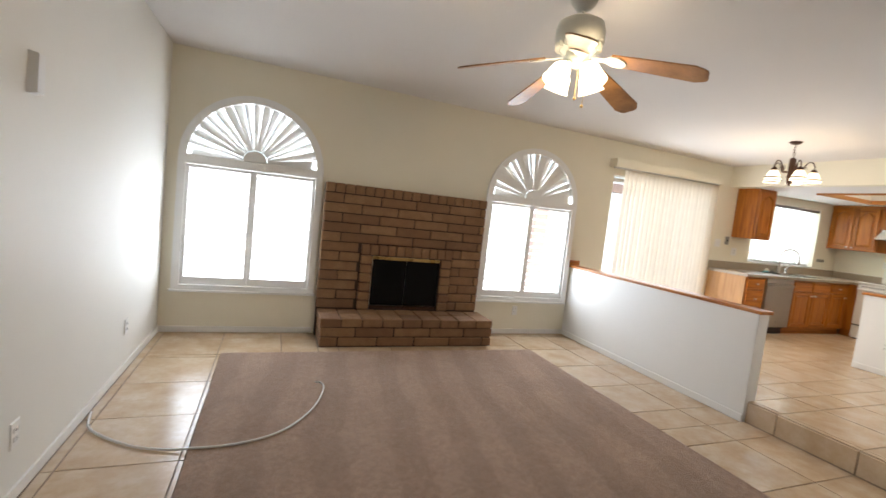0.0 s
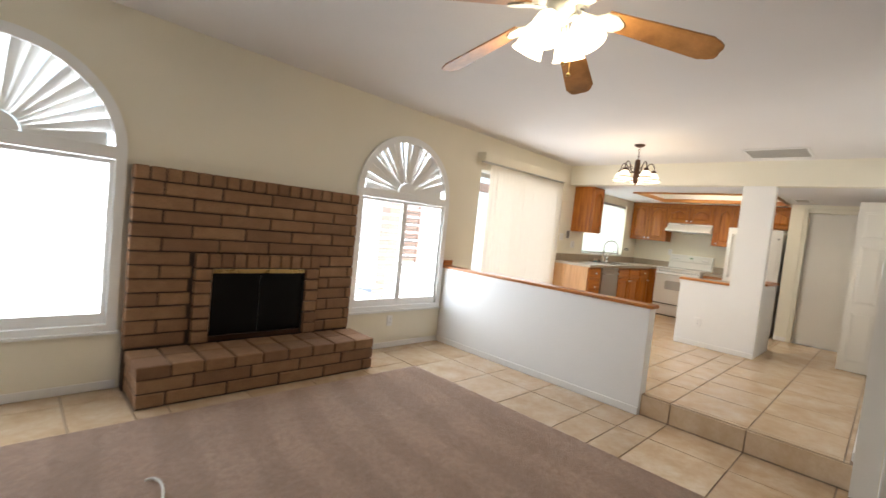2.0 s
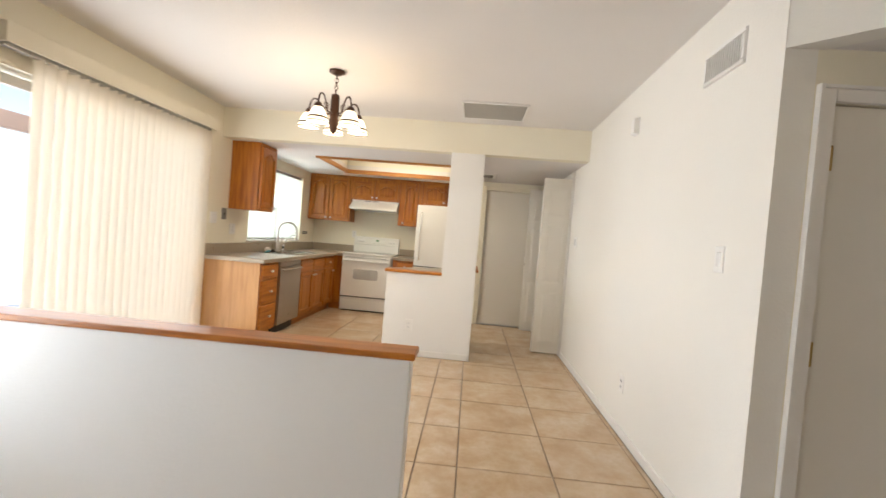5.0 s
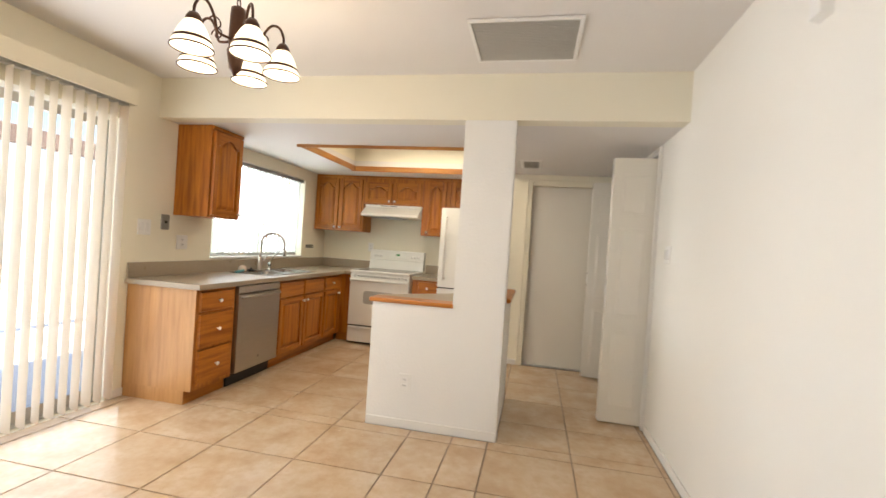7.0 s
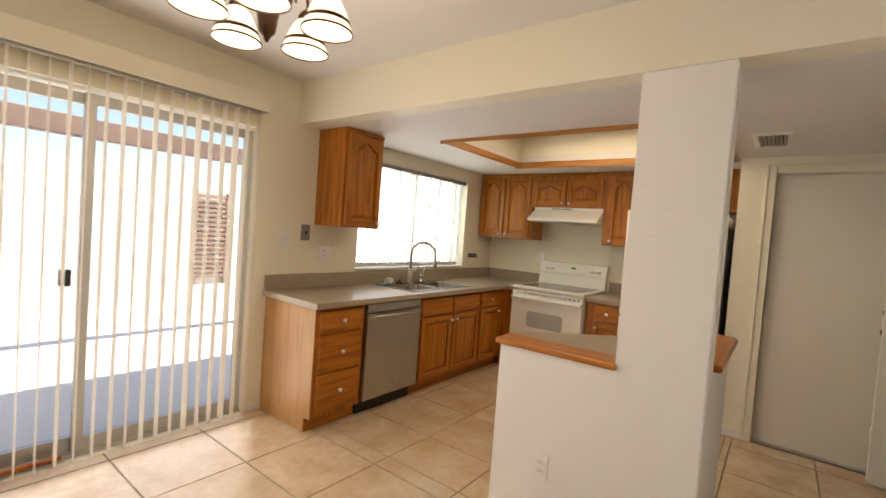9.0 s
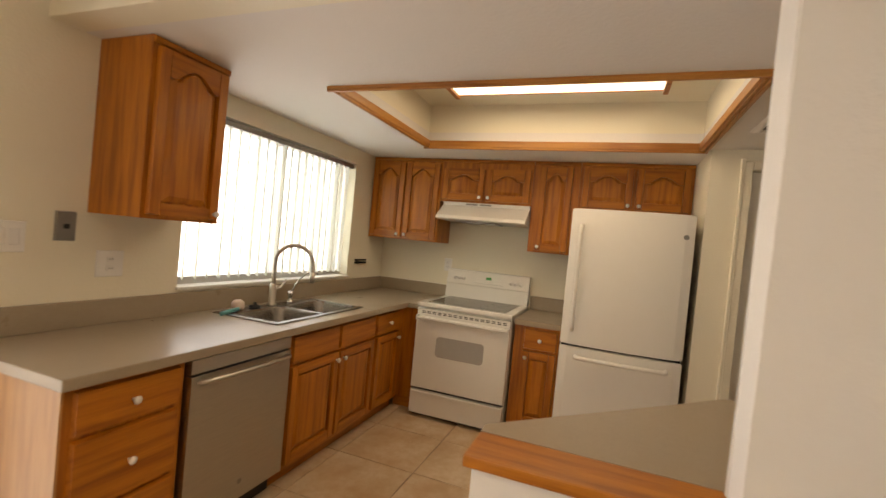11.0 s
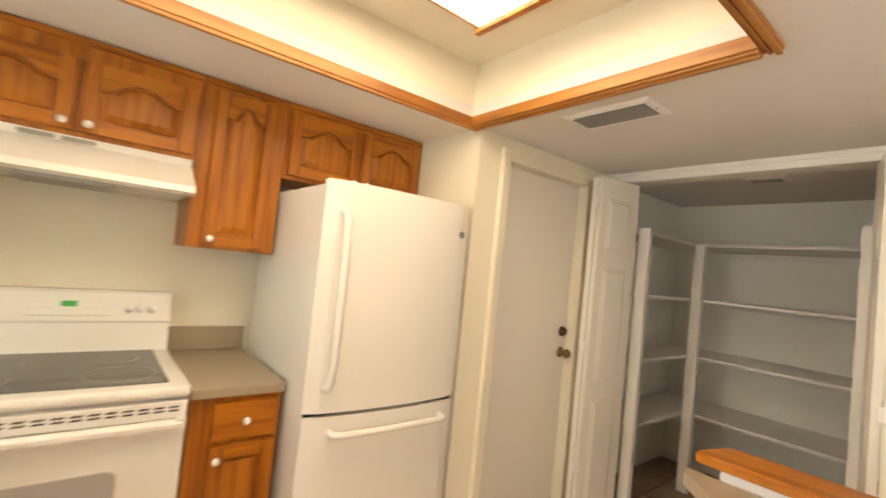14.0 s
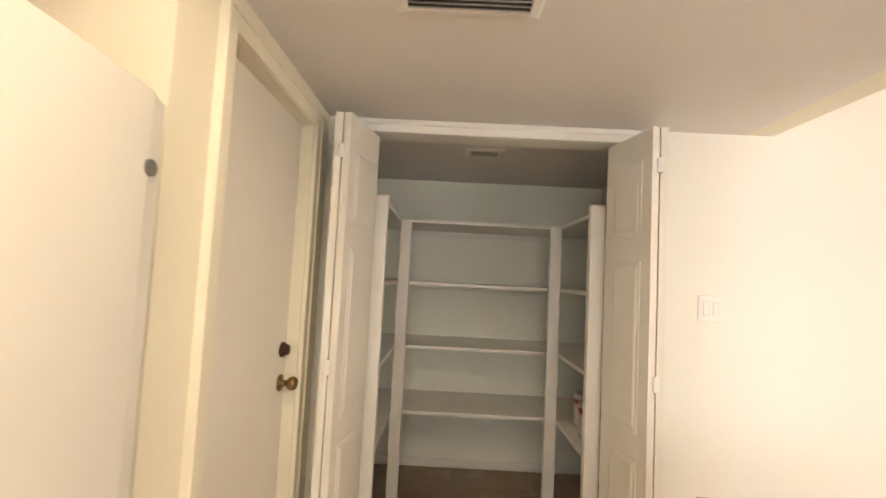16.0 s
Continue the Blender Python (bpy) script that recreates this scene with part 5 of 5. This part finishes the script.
bg = part("backguard", prism(prof, lambda u, v, dd2: (u, dd2, v), RY0 + 0.003, RY1 - 0.003), enamel, r)
tilt = facing("W", E - 0.093, RY1, 1.26)
mm = lambda u, v, dd2: tilt(u, v, dd2 - v * 0.26)
part("display", prism(rect(0.37, 0.42, 0.008, 0.03), mm, 0.0, 0.003), green_lcd, bg, "small green clock display")
for u in (0.29, 0.315, 0.34, 0.45, 0.475, 0.5):
    for v in (0.012, -0.012):
        part("key_pad", prism(rect(u - 0.008, u + 0.008, v - 0.005, v + 0.005), mm, 0.0, 0.002), plate_white, bg)
part("panel_line", prism(rect(0.26, 0.53, -0.03, -0.0285), mm, 0.0, 0.0015), phone_metal, bg)
for u in (0.08, 0.125, 0.16, 0.6, 0.64, 0.685):
    o = Vector(mm(u, 0.0, 0.0))
    axis = Vector((-1, 0, 0.26)).to_track_quat("Z", "Y").to_matrix()
    part("control_knob", lathe([(0.017, 0.0), (0.017, 0.006), (0.013, 0.008), (0.012, 0.022), (0.0, 0.023)], o, 14, axis), ceramic, bg, "", True)

# refrigerator
FR0, FR1, FRX = 4.115, 4.86, 9.54
g = thing("refrigerator", (9.95, 4.49, KF), "white bottom-freezer refrigerator with bowed doors", "refrigerator")
part("body", box(FRX + 0.057, E - 0.06, FR0 + 0.004, FR1 - 0.004, KF + 0.03, 1.865, 0.006), fridge_white, g)
part("back_grille", box(FRX + 0.07, FRX + 0.09, FR0 + 0.02, FR1 - 0.02, KF + 0.012, KF + 0.03), grille_dark, g)


def bowed(z0, z1):
    n = 14
    pts = [(FRX + 0.056, FR0), (FRX + 0.056, FR1)]
    for i in range(n + 1):
        t = i / n
        pts.append((FRX + 0.028 * (2 * t - 1) ** 2 + (0.008 if i in (0, n) else 0), FR1 + (FR0 - FR1) * t))
    bm = prism(pts, lambda u, v, dd2: (u, v, dd2), z0, z1)
    edges = [e for e in bm.edges if abs(e.verts[0].co.z - e.verts[1].co.z) < 1e-5]
    bmesh.ops.bevel(bm, geom=edges, offset=0.006, segments=2, affect="EDGES")
    return bm


up = part("upper_door", bowed(0.972, 1.885), fridge_white, g, "", False)
lo = part("freezer_door", bowed(KF + 0.085, 0.957), fridge_white, g, "", False)
part("door_gasket", box(FRX + 0.04, FRX + 0.058, FR0 + 0.01, FR1 - 0.01, 0.957, 0.972), black_plastic, g)
yh = FR1 - 0.07
part("handle", tube(smooth_path([(FRX + 0.02, yh, 1.77), (FRX - 0.03, yh, 1.74), (FRX - 0.045, yh, 1.6), (FRX - 0.045, yh, 1.25), (FRX - 0.03, yh, 1.1), (FRX + 0.02, yh, 1.07)], 6), 0.015, 10), fridge_white, up, "long white bow handle", True)
part("handle", tube(smooth_path([(FRX + 0.02, FR1 - 0.11, 0.895), (FRX - 0.03, FR1 - 0.13, 0.895), (FRX - 0.04, FR1 - 0.3, 0.895), (FRX - 0.04, FR0 + 0.3, 0.895), (FRX - 0.03, FR0 + 0.11, 0.895), (FRX + 0.02, FR0 + 0.09, 0.895)], 6), 0.014, 10), fridge_white, lo, "white bow handle", True)
mb = facing("W", FRX + 0.02, FR0 + 0.05, 1.745)
part("badge", prism([(0.016 * math.cos(a), 0.016 * math.sin(a)) for a in [k * math.pi / 8 for k in range(16)]], mb, -0.004, 0.004), phone_metal, up, "round grey badge")
part("base_grille", box(FRX + 0.05, FRX + 0.07, FR0 + 0.13, FR1 - 0.13, KF + 0.012, KF + 0.075), fridge_white, g)
# dark strips laid on the solid grille as the shade in its slots
for i in range(22):
    y = FR0 + 0.15 + i * 0.0205
    part("grille_slot", box(FRX + 0.047, FRX + 0.051, y, y + 0.009, KF + 0.025, KF + 0.06), grille_dark, g)
for y in (FR0 + 0.01, FR1 - 0.12):
    part("foot_cover", box(FRX + 0.02, FRX + 0.09, y, y + 0.11, KF + 0.001, KF + 0.035, 0.008), fridge_white, g)

# ceiling tray trim and fluorescent panel
tr = thing("tray_trim", (9.0, 5.05, LOW), "oak crown moulding round the recessed ceiling tray", "moulding")


def moulding(x0, x1, y0, y1, along):
    bm = box(x0, x1, y0, y1, LOW - 0.012, LOW + 0.035, 0.004)
    # two stepped ribs of unlike width and depth
    for k, w, drop in ((0.08, 0.016, 0.026), (0.55, 0.010, 0.019)):
        if along == "x":
            yy = y0 + (y1 - y0) * k
            box(x0, x1, yy, yy + w, LOW - drop, LOW - 0.01, 0.003, bm)
        else:
            xx = x0 + (x1 - x0) * k
            box(xx, xx + w, y0, y1, LOW - drop, LOW - 0.01, 0.003, bm)
    part("moulding", bm, gold_along_x if along == "x" else gold_along_y, tr)


MW = 0.052
moulding(TX0 - 0.03, TX0 + MW - 0.03, TY0 - 0.03, TY1 + 0.03, "y")
moulding(TX1 - MW + 0.03, TX1 + 0.03, TY0 - 0.03, TY1 + 0.03, "y")
moulding(TX0 + MW - 0.03, TX1 - MW + 0.03, TY0 - 0.03, TY0 + MW - 0.03, "x")
moulding(TX0 + MW - 0.03, TX1 - MW + 0.03, TY1 - MW + 0.03, TY1 + 0.03, "x")
fl = thing("ceiling_light", (9.0, 5.0, TZ), "lit fluorescent ceiling panel in an oak frame", "ceiling light")
LX0, LX1, LY0, LY1 = 8.62, 9.31, 4.40, 5.66
bm = box(LX0 - 0.03, LX1 + 0.03, LY0 - 0.03, LY0, TZ - 0.05, TZ - 0.001, 0.004)
box(LX0 - 0.03, LX1 + 0.03, LY1, LY1 + 0.03, TZ - 0.05, TZ - 0.001, 0.004, bm)
box(LX0 - 0.03, LX0, LY0, LY1, TZ - 0.05, TZ - 0.001, 0.004, bm)
box(LX1, LX1 + 0.006, LY0, LY1, TZ - 0.036, TZ - 0.001, 0.001, bm)
part("frame", bm, oak_along_y, fl)
part("diffuser", box(LX0, LX1, LY0, LY1, TZ - 0.03, TZ - 0.005), panel_glow, fl, "glowing white diffuser")


# ---- pantry ----
def panel_leaf(parent, origin, way, w, h):
    """A six-panel bifold leaf, standing from origin along way."""
    way = Vector(way).normalized()
    out = Vector((way.y, -way.x, 0))
    o = Vector(origin)

    def m(u, v, d):
        return o + way * u + out * d + Vector((0, 0, v))
    leaf = part("leaf", prism(rect(0, w, 0.01, h), m, -0.015, 0.015), door_paint, parent)
    for v0, v1 in ((0.12, 0.72), (0.82, 1.5), (1.6, h - 0.12)):
        for s in (1, -1):
            ms = (lambda u, v, d: m(u, v, d)) if s > 0 else (lambda u, v, d: m(u, v, -d))
            bm = prism(rect(0.06, w - 0.06, v0, v1), ms, 0.015, 0.0175, None, 0.004)
            prism(rect(0.075, w - 0.075, v0 + 0.015, v1 - 0.015), ms, 0.0175, 0.022, bm, 0.012)
            part("raised_panel", bm, door_paint, leaf)
    return leaf


LW, LH = 0.322, PTOP - KF - 0.025
for x, s in ((PX1 - 0.015, -1), (PX0 + 0.02, 1)):
    b = thing("bifold_door", (x, S, KF), "white panelled bifold pantry door folded open", "door", "pantry bifold doors")
    lean = Vector((s * 0.02, 1.0, 0)).normalized()
    e = lean * LW
    panel_leaf(b, (x, S - 0.002, KF), lean, LW, LH)
    panel_leaf(b, (x + e.x + s * 0.034, S - 0.002 + e.y, KF), (s * 0.2, -1.0, 0), LW, LH)
    for v in (0.3, 1.0, 1.85):
        part("hinge", box(x + e.x + s * 0.017 - 0.012, x + e.x + s * 0.017 + 0.012, S - 0.002 + e.y, S + 0.006 + e.y, KF + v, KF + v + 0.06, 0.002), plate_white, b, "small white hinge")

sh = thing("pantry_shelving", (8.75, 2.1, KF), "white built-in shelving round three pantry walls", "shelving")
for x in (8.30, 9.345):
    part("post", box(x - 0.035, x + 0.035, 2.80, 2.84, KF + 0.001, 1.955, 0.002), trim_paint, sh)
for x in (8.325, 9.285):
    part("post", box(x - 0.035, x + 0.035, 2.10, 2.14, KF + 0.001, 1.925, 0.002), trim_paint, sh)
for z in (0.722, 1.13, 1.535, 1.935):
    part("shelf", box(8.29, 9.32, PB + 0.001, 2.10, z - 0.02, z, 0.002), trim_paint, sh)
    part("shelf", box(7.851, 8.29, PB + 0.001, 2.80, z - 0.02, z, 0.002), trim_paint, sh)
    part("shelf", box(9.32, 9.679, PB + 0.001, 2.80, z - 0.02, z, 0.002), trim_paint, sh)
    part("cleat", box(8.29, 9.32, PB + 0.001, PB + 0.02, z - 0.06, z - 0.021), trim_paint, sh)
for x, y in ((8.15, 2.42), (8.12, 2.22)):
    c = thing("paint_can", (x, y, 0.722), "white-labelled metal paint can on the pantry shelf", "paint can", "paint cans")
    part("can", lathe([(0.0, 0.0), (0.083, 0.0), (0.085, 0.006), (0.083, 0.012), (0.083, 0.185), (0.086, 0.192), (0.078, 0.192), (0.076, 0.186), (0.0, 0.186)], (x, y, 0.7225), 24), paint_can, c, "", True)
    part("label_band", lathe([(0.0836, 0.02), (0.0838, 0.022), (0.0838, 0.15), (0.0836, 0.152)], (x, y, 0.7225), 24), can_label, c, "pale paper label")
    part("red_band", lathe([(0.0839, 0.135), (0.0841, 0.137), (0.0841, 0.16), (0.0839, 0.162)], (x, y, 0.7225), 24), can_red, c, "red label stripe")
    part("wire_handle", tube([(x + 0.085 * math.cos(t), y + 0.085 * math.sin(t), 0.7225 + 0.14 - 0.06 * math.sin(t)) for t in [math.pi * k / 12 for k in range(13)]], 0.002, 6), chrome, c)

# ---- floors, tile by tile ----
floor = structure("floor", box(W, SX + 0.02, -1.2, N, -0.12, -0.006), grout, "brown grout bed under beige ceramic tiles", "floor")
upper = structure("floor_upper", box(SX - 0.03, E + 0.1, S, N, -0.1, KF - 0.006), grout, "raised dining and kitchen floor of beige tiles", "floor")
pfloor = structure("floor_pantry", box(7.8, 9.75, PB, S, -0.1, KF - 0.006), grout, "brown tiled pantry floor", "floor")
carpet = structure("carpet", box(0.72, 3.862, -1.2, 6.05, -0.005, 0.016, 0.006), carpet_mat, "brown cut-pile carpet with vacuum tracks", "carpet")
TILES = {}


def tile(parent, x0, x1, y0, y1, z, material):
    g = 0.0028
    w, d = round(x1 - x0 - 2 * g, 3), round(y1 - y0 - 2 * g, 3)
    if w < 0.02 or d < 0.02:
        return
    key = (w, d, material.name)
    if key not in TILES:
        bm = bmesh.new()
        prism(rect(-w / 2, w / 2, -d / 2, d / 2), lambda u, v, h: (u, v, h), -0.01, 0.0, bm, 0.0018)
        TILES[key] = mesh_of("tile", bm, material)
    ob = new("tile", TILES[key])
    ob.parent = parent
    ob.location = ((x0 + x1) / 2, (y0 + y1) / 2, z + random.uniform(-0.0006, 0.0006))
    ob.rotation_euler = (radians(random.uniform(-0.06, 0.06)), radians(random.uniform(-0.06, 0.06)), 0)


def lay(parent, x0, x1, y0, y1, xs, ys, pitch_x, pitch_y, z, material):
    """Tiles of one grid, cut off at the edges of a rectangle."""
    def cuts(a, b, s, p):
        c = s + math.ceil((a - s) / p) * p
        out = [a]
        while c < b - 0.01:
            if c > a + 0.01:
                out.append(c)
            c += p
        return out + [b]
    cx, cy = cuts(x0, x1, xs, pitch_x), cuts(y0, y1, ys, pitch_y)
    for a, b in zip(cx, cx[1:]):
        for c, d in zip(cy, cy[1:]):
            tile(parent, a, b, c, d, z, material)


lay(floor, W + 0.013, 0.718, -1.15, 6.05, 0.69, 4.39, 0.53, 0.532, 0, tile_mat)
lay(floor, W + 0.013, 1.555, 6.05, N - 0.013, 0.69, 6.52, 0.53, 0.53, 0, tile_mat)
lay(floor, 1.555, 3.864, 6.05, 6.222, 0.69, 6.05, 0.53, 0.53, 0, tile_mat)
lay(floor, 3.46, 3.864, 6.222, N - 0.013, 3.87, 6.08, 0.52, 0.525, 0, tile_mat)
lay(floor, 3.864, SX - 0.083, 4.235, N - 0.013, 3.864, 4.0, 0.525, 0.519, 0, tile_mat)
lay(floor, 3.864, SX - 0.045, -1.15, 4.235, 3.864, 4.0, 0.525, 0.519, 0, tile_mat)
lay(upper, SX - 0.03, HX - 0.011, S + 0.013, 4.235, 7.39, 4.0, 0.505, 0.525, KF, tile_mat)
lay(upper, SX + 0.06, HX - 0.011, 4.235, N + 0.05, 7.39, 4.0, 0.505, 0.525, KF, tile_mat)
lay(upper, HX - 0.011, GX, S + 0.013, 3.954, 7.39, 4.0, 0.505, 0.525, KF, tile_mat)
lay(upper, HX - 0.011, E, 4.871, 6.3, 7.39, 4.0, 0.505, 0.525, KF, tile_mat)
lay(upper, 8.43, E, 3.954, 4.871, 7.39, 4.0, 0.505, 0.525, KF, tile_mat)
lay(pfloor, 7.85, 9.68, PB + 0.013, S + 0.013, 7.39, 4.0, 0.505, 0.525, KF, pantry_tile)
# riser tiles of the step
cut = [2.79, 3.48, 4.0, 4.235]
for a, b in zip(cut, cut[1:]):
    w, h = b - a - 0.006, KF - 0.012
    bm = bmesh.new()
    prism(rect(-w / 2, w / 2, 0, h), lambda u, v, d: (-d, u, v), 0, 0.012, bm, 0.002)
    ob = new("riser_tile", mesh_of("riser_tile", bm, tile_mat))
    ob.parent = upper
    ob.location = (SX - 0.031, (a + b) / 2, 0.003)
